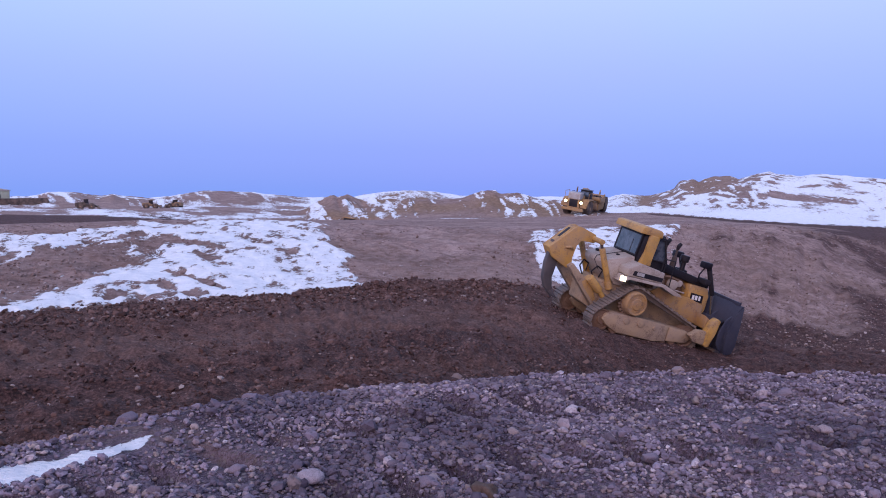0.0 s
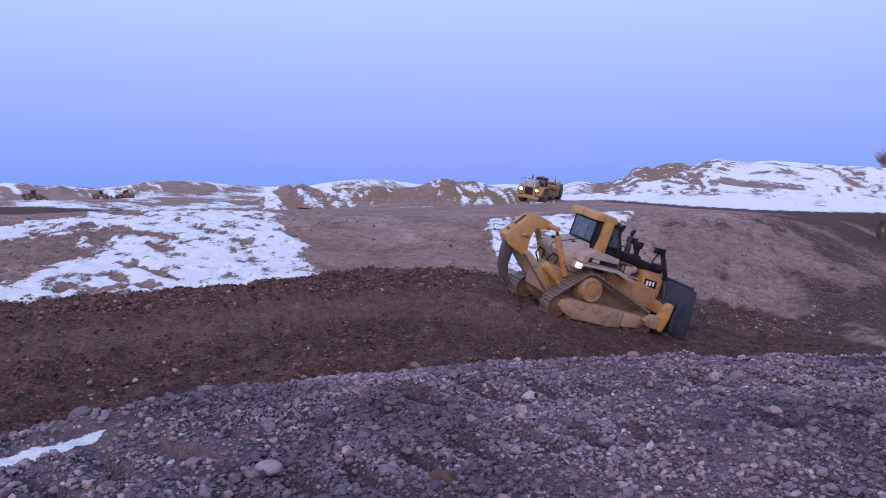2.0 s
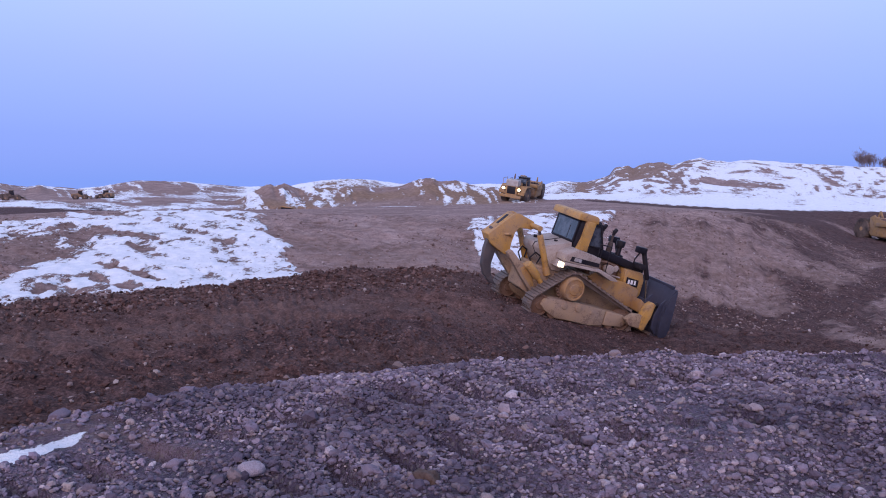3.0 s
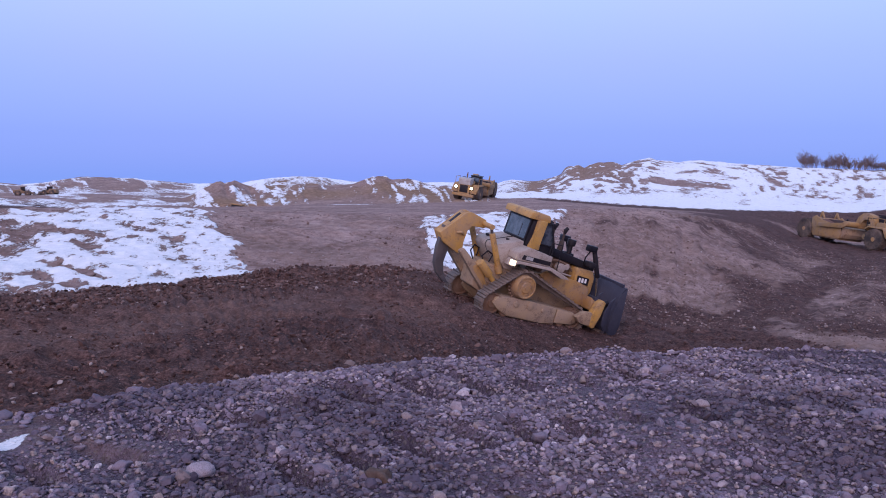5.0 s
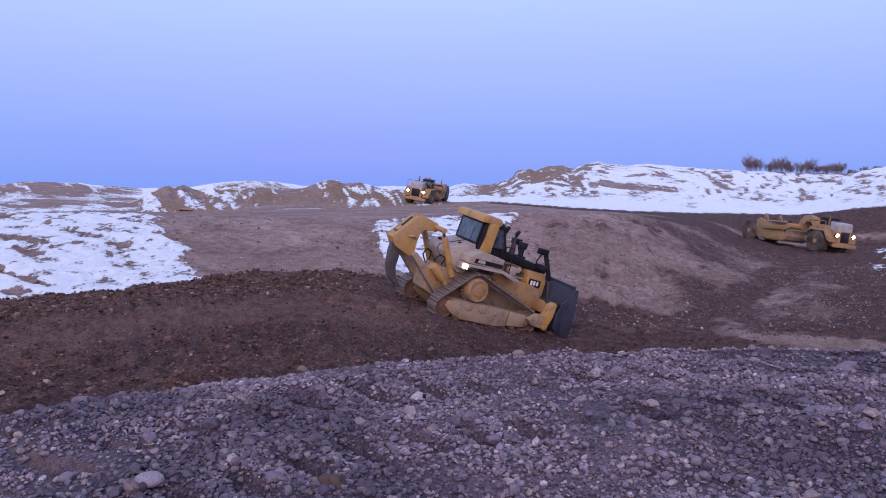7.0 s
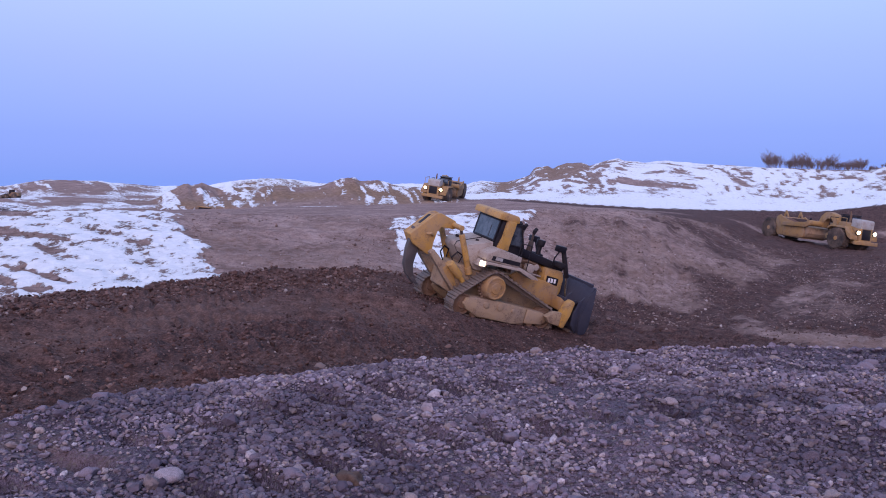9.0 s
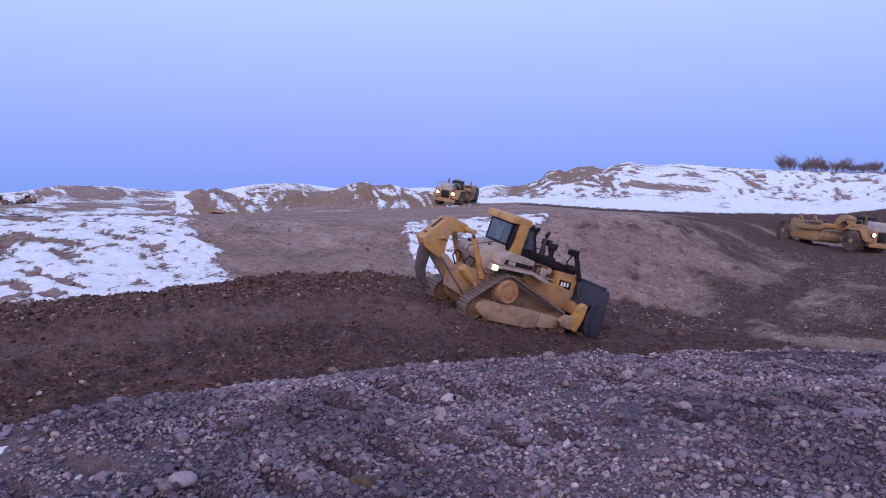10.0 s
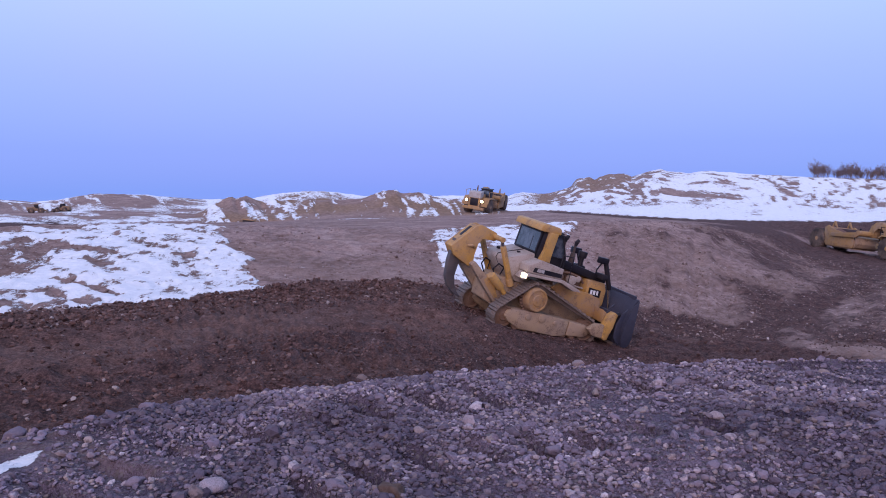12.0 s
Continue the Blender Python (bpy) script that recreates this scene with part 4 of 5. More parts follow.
    # stacks and pre-cleaner on the hood
    for x, y, h in ((0.66, -0.3, 4.0), (0.82, 0.3, 3.98), (1.24, -0.25, 3.92)):
        bm = rod(B(), (x, y, 2.95), (x, y, 3.38), 0.13, 0.1, 16, 0.02)
        rod(bm, (x, y, 3.36), (x, y, h - 0.24), 0.05, seg=14)
        stack = part("exhaust_stack", bm, SOOT, top, "rusty upright exhaust stack with black cap")
        bm = rod(B(), (x, y, h - 0.26), (x + 0.02, y, h - 0.1), 0.06, 0.085, 14)
        rod(bm, (x + 0.02, y, h - 0.12), (x + 0.09, y, h), 0.085, 0.07, 14)
        part("stack_cap", bm, BLACK, stack)
    bm = rod(B(), (1.75, -0.2, 2.85), (1.75, -0.2, 3.25), 0.1, seg=14)
    rod(bm, (1.75, -0.2, 3.25), (1.75, -0.2, 3.52), 0.17, 0.19, 18, 0.03)
    part("air_precleaner", bm, BLACK, top)
    # cab with roll bar
    cab = part("cab", prism(B(), [(-0.82, 2.75), (-0.86, 3.05), (-0.78, 3.95), (0.18, 3.95), (0.5, 3.1), (0.42, 2.7)], -0.86, 0.86, 0.05), BLACK, top, "dark glazed operator cab")
    part("roof", prism(B(), [(-1.06, 3.98), (-1.02, 4.22), (-0.86, 4.27), (-0.2, 4.25), (-0.1, 4.18), (-0.08, 3.97)], -0.97, 0.97, 0.04), YELLOW, top, "thick yellow rollover roof")
    part("roof_front", prism(B(), [(-0.07, 3.94), (-0.07, 4.02), (0.3, 3.98), (0.34, 3.92)], -0.84, 0.84, 0.02), BLACK, top)
    for side in (-1, 1):
        part("roll_bar_post", prism(B(), [(-0.62, 4.0), (-0.22, 4.0), (-0.3, 3.2), (-0.28, 2.85), (-0.78, 2.85), (-0.66, 3.3)], side * 0.93 - 0.1, side * 0.93 + 0.1, 0.03), YELLOW, top, "yellow roll bar post")
        part("side_window", prism(B(), [(-0.18, 3.85), (0.14, 3.85), (0.42, 3.12), (-0.2, 3.12)], side * 0.868 - 0.008, side * 0.868 + 0.008, 0), GLASS, cab, "dark cab window")
        bm = B()
        pipe(bm, [(0.1, side * 0.9, 3.95), (0.45, side * 0.92, 3.1), (0.44, side * 0.92, 2.72)], 0.03)
        pipe(bm, [(-0.2, side * 0.9, 3.1), (0.45, side * 0.9, 3.08)], 0.025)
        part("door_frame", bm, BLACK, cab)
    wx = Matrix.Translation((-0.875, 0, 3.52)) @ Matrix.Rotation(radians(4.5), 4, "Y")
    bm = B()
    box(bm, (0, 0, 0), (0.02, 1.44, 0.76), 0.0)
    bm.transform(wx)
    rear = part("rear_window", bm, GLASS, cab, "wide blue-tinted rear window")
    bm = B()
    for c, d in (((0, 0, 0.41), (0.05, 1.6, 0.07)), ((0, 0, -0.41), (0.05, 1.6, 0.07)), ((0, 0.76, 0), (0.05, 0.08, 0.8)), ((0, -0.76, 0), (0.05, 0.08, 0.8)), ((-0.01, -0.3, -0.1), (0.03, 0.015, 0.5))):
        box(bm, c, d, 0.01)
    bm.transform(wx)
    part("window_frame", bm, BLACK, rear)
    # fuel tank and hydraulic tank behind and beside the cab
    tank = part("fuel_tank", prism(B(), [(-1.5, 1.85), (-1.88, 2.2), (-2.14, 2.52), (-2.1, 2.68), (-1.95, 2.75), (-0.95, 3.08), (-0.88, 2.7), (-0.9, 1.85)], -0.865, 0.865, 0.05), BEIGE, top, "broad dust-covered fuel tank")
    bm = rod(B(), (-1.75, 0.5, 2.8), (-1.75, 0.5, 2.9), 0.1, seg=14, bevel=0.01)
    rod(bm, (-1.4, -0.4, 2.9), (-1.4, -0.4, 2.98), 0.07, seg=12)
    pipe(bm, [(-1.6, -0.1, 1.98), (-1.9, -0.1, 2.22), (-2.15, -0.1, 2.54), (-2.1, -0.1, 2.7), (-1.95, -0.1, 2.76), (-1.0, -0.1, 3.08)], 0.015, 6)
    part("filler_caps", bm, BLACK, tank)
    for side in (-1, 1):
        locker = part("side_locker", prism(B(), [(-1.52, 2.38), (-1.5, 2.66), (-1.0, 2.92), (0.1, 2.78), (0.1, 2.36)], side * 1.2 - 0.33, side * 1.2 + 0.33, 0.04), BEIGE, top, "dust-covered side locker beside the cab")
        y = side * 1.535
        part("dark_panel", prism(B(), [(-1.28, 2.44), (-1.24, 2.62), (0.06, 2.58), (0.06, 2.42)], y - 0.012, y + 0.012, 0), BLACK, locker)
        part("pale_plate", prism(B(), [(-1.12, 2.47), (-1.1, 2.6), (-0.78, 2.59), (-0.78, 2.46)], y - 0.018, y + 0.018, 0), GREY, locker)
        part("fender", prism(B(), [(-1.66, 2.1), (-1.5, 2.36), (0.2, 2.36), (0.95, 2.14), (1.1, 2.04), (0.7, 2.03), (0.1, 2.27), (-1.4, 2.28)], side * 1.28 - 0.33, side * 1.28 + 0.33, 0.015), BEIGE, top, "pale fender over the track")
        bm = box(B(), (-1.56, side * 1.47, 2.24), (0.1, 0.24, 0.2), 0.03)
        light = part("work_light", bm, BLACK, top, "lit rear work light")
        lens = box(B(), (-1.6, side * 1.5, 2.24), (0.1, 0.26, 0.2), 0.035, Matrix.Rotation(radians(side * -14), 4, "Z"))
        part("lens", lens, LAMP, light)
        bm = B()
        pipe(bm, [(-0.1, side * 1.5, 2.74), (-0.1, side * 1.5, 3.3), (0.4, side * 1.5, 3.3), (0.45, side * 1.5, 2.3)], 0.02, 6)
        part("grab_rail", bm, BLACK, top)
        # blade lift cylinders on the guard
        y = side * 0.95
        bm = rod(B(), (2.36, y, 3.42), (2.95, y, 2.3), 0.1, seg=16, bevel=0.02)
        box(bm, (2.24, y, 3.4), (0.4, 0.3, 0.26), 0.04)
        box(bm, (2.5, y * 0.85, 2.75), (0.3, 0.5, 0.22), 0.04)
        ram = part("lift_cylinder", bm, BLACK, top, "black blade lift cylinder")
        part("piston_rod", rod(B(), (2.95, y, 2.3), (3.24, y * 1.02, 1.25), 0.055, seg=12), CHROME, ram)
        bm = B()
        pipe(bm, [(2.2, y * 0.8, 2.65), (2.1, y * 0.95, 3.0), (2.22, y, 3.3)], 0.03, 6)
        part("hose", bm, BLACK, ram)
    # blade: curved shell with wings, ribs and end plates
    bm = B()
    ys = [-2.15, -2.13, -1.51, -1.5, 0, 1.5, 1.51, 2.13, 2.15]
    prof = [(3.46, 0.0), (3.34, 0.35), (3.3, 0.75), (3.34, 1.2), (3.46, 1.62), (3.62, 1.95)]
    grid_f, grid_b = [], []
    for y in ys:
        ahead = 0.12 * max(0.0, abs(y) - 1.5)
        grid_f.append([bm.verts.new((x - 0.08 + ahead, y, z + 0.14)) for x, z in prof])
        grid_b.append([bm.verts.new((x - 0.18 + ahead, y, z + 0.14)) for x, z in prof])
    for g, flip in ((grid_f, False), (grid_b, True)):
        for a, b in zip(g, g[1:]):
            for i in range(len(prof) - 1):
                q = (a[i], b[i], b[i + 1], a[i + 1])
                bm.faces.new(q[::-1] if flip else q)
    for a, b in zip(zip(grid_f, grid_f[1:]), zip(grid_b, grid_b[1:])):
        for i in (0, -1):
            bm.faces.new((a[0][i], b[0][i], b[1][i], a[1][i]))
    for g in (0, -1):
        for i in range(len(prof) - 1):
            bm.faces.new((grid_f[g][i], grid_f[g][i + 1], grid_b[g][i + 1], grid_b[g][i]))
    bmesh.ops.recalc_face_normals(bm, faces=bm.faces)
    blade = part("blade", bm, BLADE, top, "dark scoured steel dozer blade")
    blade.location.z = 0.2
    for y in (-2.0, -1.2, -0.4, 0.4, 1.2, 2.0):
        dx = 0.12 * max(0.0, abs(y) - 1.5) - 0.28
        part("blade_rib", prism(B(), [(3.5 + dx, 0.1), (3.18 + dx, 0.4), (3.14 + dx, 0.9), (3.3 + dx, 1.4), (3.52 + dx, 1.62)], y - 0.03, y + 0.03, 0.005), BLADE, blade)
    for z, d in ((0.35, 0.22), (1.2, 0.16)):
        part("blade_beam", box(B(), (3.1, 0, z), (d, 3.2, 0.22), 0.03), BLADE, blade)
    for side in (-1, 1):
        part("end_plate", prism(B(), [(3.62, 0.1), (3.3, 0.12), (3.2, 0.45), (3.2, 1.0), (3.34, 1.75), (3.58, 2.05), (3.66, 1.3), (3.72, 0.5)], side * 2.18 - 0.03, side * 2.18 + 0.03, 0.01), BLADE, blade)
        part("spill_guard", prism(B(), [(3.46, 2.06), (3.46, 2.2), (3.56, 2.2), (3.56, 2.06)], side * 1.1 - 0.9, side * 1.1 + 0.9, 0.01), BLADE, blade)
    part("cutting_edge", box(B(), (3.34, 0, 0.12), (0.06, 3.3, 0.3), 0.01, Matrix.Rotation(radians(15), 4, "Y")), STEEL, blade)
    # ripper: carrier links, rams, beam and shank
    for side in (-1, 1):
        y = side * 0.62
        part("lower_link", prism(B(), [(-1.95, 0.72), (-1.8, 1.05), (-2.55, 1.72), (-3.35, 2.28), (-3.5, 2.12), (-3.2, 1.85), (-2.65, 1.35)], y - 0.13, y + 0.13, 0.04), MUDDY, top, "mud-caked ripper lower link")
        bm = rod(B(), (-2.62, y * 1.42, 1.92), (-2.05, y * 1.42, 1.5), 0.16, seg=18, bevel=0.03)
        rod(bm, (-2.05, y * 1.42, 1.5), (-1.7, y * 1.42, 1.22), 0.09, seg=14)
        part("tilt_ram", bm, YELLOW, top)
        part("ripper_bracket", prism(B(), [(-2.86, 1.66), (-2.5, 1.98), (-2.3, 1.9), (-2.42, 1.66), (-1.95, 1.12), (-2.12, 0.98), (-2.6, 1.5)], y * 1.05 - 0.1, y * 1.05 + 0.1, 0.04), YELLOW, top)
        bm = rod(B(), (-2.42, y * 1.34, 3.06), (-1.72, y * 1.34, 1.82), 0.115, seg=18, bevel=0.02)
        rod(bm, (-1.78, y * 1.34, 1.9), (-1.62, y * 1.34, 1.66), 0.14, seg=16)
        ram = part("lift_ram", bm, YELLOW, top, "yellow ripper lift ram")
        bm = rod(B(), (-2.44, y * 1.34, 3.08), (-2.54, y * 1.34, 3.3), 0.06, seg=12)
        part("piston_rod", bm, CHROME, ram)
        bm = pipe(B(), [(-2.1, y * 0.7, 1.7), (-2.35, y * 0.75, 2.1), (-2.2, y * 0.85, 2.35), (-1.95, y * 0.9, 2.25), (-2.0, y * 0.8, 1.95)], 0.028, 6)
        part("hose", bm, BLACK, ram)
        # bent beam arms
        part("beam_arm", prism(B(), [(-3.42, 3.56), (-3.2, 3.62), (-2.5, 3.45), (-2.36, 3.24), (-2.5, 3.12), (-3.06, 3.14), (-3.2, 2.9), (-3.24, 2.45), (-3.14, 2.06), (-3.34, 1.98), (-4.06, 2.28), (-4.28, 2.6)], side * 0.24 - 0.05, side * 0.24 + 0.05, 0.03), YELLOW, top, "bent yellow ripper beam arm")
    beam = part("ripper_beam", prism(B(), [(-3.42, 3.58), (-3.28, 3.5), (-4.0, 2.46), (-4.06, 2.32), (-4.27, 2.6)], -0.18, 0.18, 0.03), YELLOW, top, "heavy yellow ripper beam")
    part("beam_slot", prism(B(), [(-3.56, 3.43), (-3.52, 3.47), (-3.84, 3.09), (-3.88, 3.05)], -0.09, 0.09, 0.0), BLACK, beam)
    part("cross_tube", rod(B(), (-2.54, -0.92, 3.3), (-2.54, 0.92, 3.3), 0.1, seg=18), YELLOW, beam)
    part("shank_pocket", prism(B(), [(-4.2, 2.5), (-3.6, 2.75), (-3.3, 2.4), (-3.42, 2.0), (-4.0, 2.25)], -0.18, 0.18, 0.04), YELLOW, beam)
    shank = part("ripper_shank", prism(B(), [(-4.1, 2.9), (-3.72, 2.8), (-3.68, 2.0), (-3.74, 1.5), (-3.62, 1.12), (-3.36, 0.84), (-3.5, 0.82), (-3.86, 1.04), (-4.06, 1.4), (-4.14, 2.0)], -0.12, 0.12, 0.03), SHANK, top, "dark curved ripper shank")
    part("shank_tip", prism(B(), [(-3.56, 1.05), (-3.3, 0.78), (-3.22, 0.72), (-3.5, 0.78), (-3.7, 0.92)], -0.14, 0.14, 0.02), SHANK, shank)
    bm = pipe(B(), [(-3.6, -0.3, 2.75), (-3.45, -0.4, 2.8), (-3.3, -0.3, 2.72)], 0.05, 8)
    part("pin_puller", bm, YELLOW, beam)
    # drawbar case at the rear
    part("rear_case", prism(B(), [(-2.0, 0.7), (-2.45, 0.9), (-2.5, 1.5), (-2.15, 1.8), (-1.9, 1.8)], -0.5, 0.5, 0.05), MUDDY, top)
    shade(top)
    return top


dozer = bulldozer()
dozer.matrix_basis = DOZER_POSE


# ---- motor scrapers: x forward, rear axle over the origin ----
def tyre(parent, name_rim, c, r, w, side):
    prof = [(-w / 2, r * 0.62), (-w / 2, r * 0.9), (-w * 0.42, r * 0.97), (-w * 0.2, r), (w * 0.2, r), (w * 0.42, r * 0.97), (w / 2, r * 0.9), (w / 2, r * 0.62)]
    wheel = part("wheel", lathe(B(), [(-w * 0.3, r * 0.2), (-w * 0.34, r * 0.6), (w * 0.34, r * 0.6), (w * 0.3, r * 0.2)], c, 24), YELLOW_DUSTY, parent, "dusty wheel with a big earthmover tyre")
    bm = lathe(B(), prof, c, 30)
    for i in range(22):
        a = 2 * math.pi * i / 22
        for s in (-1, 1):
            box(bm, (c[0] + r * math.cos(a + 0.07 * s), c[1] + s * w * 0.23, c[2] + r * math.sin(a + 0.07 * s)), (0.07, w * 0.44, 0.11), 0.0, Matrix.Rotation(-a, 4, "Y"))
    part("tyre", bm, RUBBER, wheel)
    part("rim", lathe(B(), [(side * w * 0.3, r * 0.3), (side * w * 0.36, r * 0.56), (side * w * 0.42, r * 0.6), (side * w * 0.44, r * 0.54), (side * w * 0.4, r * 0.26), (side * w * 0.5, r * 0.2), (side * w * 0.52, r * 0.08)], c, 24), YELLOW_DUSTY, wheel)


def scraper(label, bend, lit=True):
    top = tagged(new("scraper"), label, "scraper", "wheel scrapers on the haul road")
    r = 1.02
    for side in (-1, 1):
        tyre(top, "rim", (0, side * 1.35, r), r, 0.8, side)
        part("bowl_side", prism(B(), [(0.85, 1.0), (0.8, 2.25), (1.3, 2.5), (1.9, 2.15), (4.6, 1.75), (4.9, 1.1), (4.7, 0.55), (1.2, 0.5)], side * 1.55 - 0.07, side * 1.55 + 0.07, 0.03), HAUL_COAT, top, "dusty yellow scraper bowl side")
        part("draft_arm", prism(B(), [(2.0, 1.45), (2.0, 1.8), (5.0, 2.05), (5.6, 2.25), (5.7, 1.9), (5.2, 1.6)], side * 1.78 - 0.12, side * 1.78 + 0.12, 0.03), HAUL_COAT, top)
        part("bowl_ram", rod(B(), (4.5, side * 1.4, 1.3), (5.2, side * 1.3, 2.5), 0.09, seg=10), BLACK, top)
        part("bracket", prism(B(), [(1.0, 2.35), (1.22, 2.95), (1.34, 2.95), (1.75, 2.3), (1.55, 2.3), (1.27, 2.72), (1.18, 2.35)], side * 0.9 - 0.06, side * 0.9 + 0.06, 0.01), HAUL_COAT, top)
    part("bowl", prism(B(), [(0.9, 0.9), (0.9, 2.15), (1.2, 2.35), (1.5, 1.0), (4.4, 0.62), (4.4, 0.42), (1.2, 0.45)], -1.48, 1.48, 0.03), MUDDY, top)
    part("apron", prism(B(), [(4.3, 0.5), (4.75, 0.62), (5.0, 1.0), (4.95, 1.6), (4.7, 1.75), (4.82, 1.2), (4.6, 0.75)], -1.46, 1.46, 0.02), MUDDY, top)
    part("load", prism(B(), [(1.3, 1.7), (1.6, 2.1), (2.6, 2.3), (3.8, 2.0), (4.5, 1.55), (4.4, 1.0), (1.5, 1.1)], -1.4, 1.4, 0.15), CLOD, top, "heaped brown soil load")
    part("rear_frame", prism(B(), [(-0.9, 0.8), (-1.0, 1.35), (-0.6, 1.6), (0.6, 1.75), (0.9, 2.0), (0.95, 0.8)], -0.75, 0.75, 0.05), HAUL_COAT, top)
    part("push_block", prism(B(), [(-1.7, 0.75), (-1.75, 1.25), (-1.5, 1.3), (-0.9, 1.25), (-0.9, 0.75)], -0.65, 0.65, 0.04), RUST, top)
    part("axle", rod(B(), (0, -1.3, r), (0, 1.3, r), 0.26, seg=16), RUST, top)
    part("gooseneck", prism(B(), [(5.2, 2.35), (5.35, 1.75), (5.75, 1.75), (5.85, 2.35), (6.25, 2.75), (6.8, 2.75), (7.05, 2.45), (7.05, 1.3), (7.5, 1.3), (7.55, 2.55), (7.1, 3.15), (6.4, 3.35), (5.9, 3.25), (5.4, 2.85)], -0.38, 0.38, 0.05), HAUL_COAT, top, "arched yellow gooseneck with steering hitch")
    part("cross_tube", rod(B(), (5.45, -1.85, 2.05), (5.45, 1.85, 2.05), 0.27, seg=18), HAUL_COAT, top)
    # the tractor, turned about the hitch
    turn = Matrix.Translation((7.3, 0, 0)) @ Matrix.Rotation(radians(bend), 4, "Z") @ Matrix.Translation((-7.3, 0, 0))
    tractor = new("tractor")
    tractor.parent = top
    tractor.matrix_basis = turn
    tractor["label"] = "two-wheeled yellow tractor unit"
    body = part("hood", prism(B(), [(8.0, 1.0), (8.0, 2.55), (8.4, 2.62), (10.3, 2.5), (10.55, 2.3), (10.6, 0.95), (10.2, 0.7), (8.3, 0.7)], -0.78, 0.78, 0.06), HAUL_COAT, tractor)
    part("rear_deck", prism(B(), [(6.9, 0.85), (6.9, 1.3), (8.0, 1.75), (8.0, 0.85)], -1.0, 1.0, 0.04), HAUL_COAT, tractor)
    part("grille", box(B(), (10.59, 0, 1.62), (0.05, 1.1, 0.95), 0.02), BLACK, tractor)
    part("bumper", box(B(), (10.65, 0, 0.85), (0.3, 2.9, 0.34), 0.05), HAUL_COAT, tractor)
    part("cab", prism(B(), [(7.5, 1.6), (7.5, 3.1), (7.6, 3.2), (8.6, 3.2), (8.75, 2.6), (8.75, 1.6)], 0.05, 1.3, 0.05), BLACK, tractor, "dark operator cab")
    part("cab_roof", box(B(), (8.05, 0.68, 3.26), (1.3, 1.35, 0.09), 0.03), BLACK, tractor)
    part("cab_window", box(B(), (8.7, 0.68, 2.78), (0.12, 1.05, 0.6), 0.0, Matrix.Rotation(radians(-14), 4, "Y")), GLASS, tractor)
    part("radiator_cover", prism(B(), [(9.45, 2.3), (9.45, 3.0), (10.5, 2.95), (10.62, 2.85), (10.62, 2.15), (10.2, 2.15)], -0.8, 0.8, 0.05), GREY, tractor, "pale grey radiator cover")
    bm = rod(B(), (8.9, -0.35, 2.5), (8.9, -0.35, 3.35), 0.1, seg=14)
    rod(bm, (8.9, -0.35, 3.35), (8.82, -0.35, 3.6), 0.07, seg=12)
    part("exhaust_stack", bm, RUST, tractor)
    part("air_cleaner", rod(B(), (9.3, 0.3, 2.5), (9.3, 0.3, 3.05), 0.2, seg=18, bevel=0.03), BLACK, tractor)
    for side in (-1, 1):
        tyre(tractor, "rim", (8.75, side * 1.32, r), r, 0.8, side)
        part("fender", prism(B(), [(7.6, 1.9), (8.0, 2.2), (9.6, 2.2), (10.0, 1.7), (10.4, 1.5), (10.4, 1.1), (10.0, 1.3), (9.6, 2.05), (8.0, 2.08), (7.7, 1.8)], side * 1.3 - 0.42, side * 1.3 + 0.42, 0.02), HAUL_COAT, tractor)
        part("hand_rail", pipe(B(), [(8.2, side * 1.6, 2.2), (8.2, side * 1.6, 3.0), (9.6, side * 1.6, 2.95), (9.6, side * 1.6, 2.2)], 0.03, 6), HAUL_COAT, tractor)
        hl = part("headlight", box(B(), (10.52, side * 1.05, 1.78), (0.2, 0.42, 0.36), 0.05), BLACK, tractor, "lit headlight")
        bm = B()
        bmesh.ops.create_icosphere(bm, subdivisions=2, radius=1, matrix=Matrix.Translation((10.62, side * 1.05, 1.78)) @ Matrix.Diagonal((0.1, 0.2, 0.17, 1)))
        lens = part("headlight_lens", bm, HEADLAMP, tractor, "glowing headlight lens")
    rail = part("ladder_rail", pipe(B(), [(7.4, -1.2, 1.6), (7.4, -1.2, 2.9), (8.3, -1.2, 2.9)], 0.035, 6), BLACK, tractor)
    shade(top)
    return top


def stand(ob, x, y, heading, span=8.7):
    """Sets a wheeled machine on the ground; heading in degrees from east, turning left."""
    fx, fy = math.cos(radians(heading)), math.sin(radians(heading))
    z = [float(height(np.array([x + fx * d]), np.array([y + fy * d]), False)[0]) for d in (0.0, span)]
    zs = [float(height(np.array([x - fy * d]), np.array([y + fx * d]), False)[0]) for d in (-1.5, 1.5)]
    size = Matrix.Diagonal((*ob.scale, 1))
    ob.matrix_basis = Matrix.Translation((x, y, z[0] - 0.06)) @ Matrix.Rotation(radians(heading), 4, "Z") @ Matrix.Rotation(-math.atan2(z[1] - z[0], span), 4, "Y") @ Matrix.Rotation(math.atan2(zs[1] - zs[0], 3.0), 4, "X") @ size


HEADLAMP = lamp_material(14.0)
near_scraper = scraper("yellow wheel scraper with headlights lit, turning down the haul ramp", 4)
stand(near_scraper, 48.6, 81.0, -80)
far_scraper = scraper("loaded yellow wheel scraper coming along the upper road, headlights lit", -8)
stand(far_scraper, 20.6, 117.5, -112)


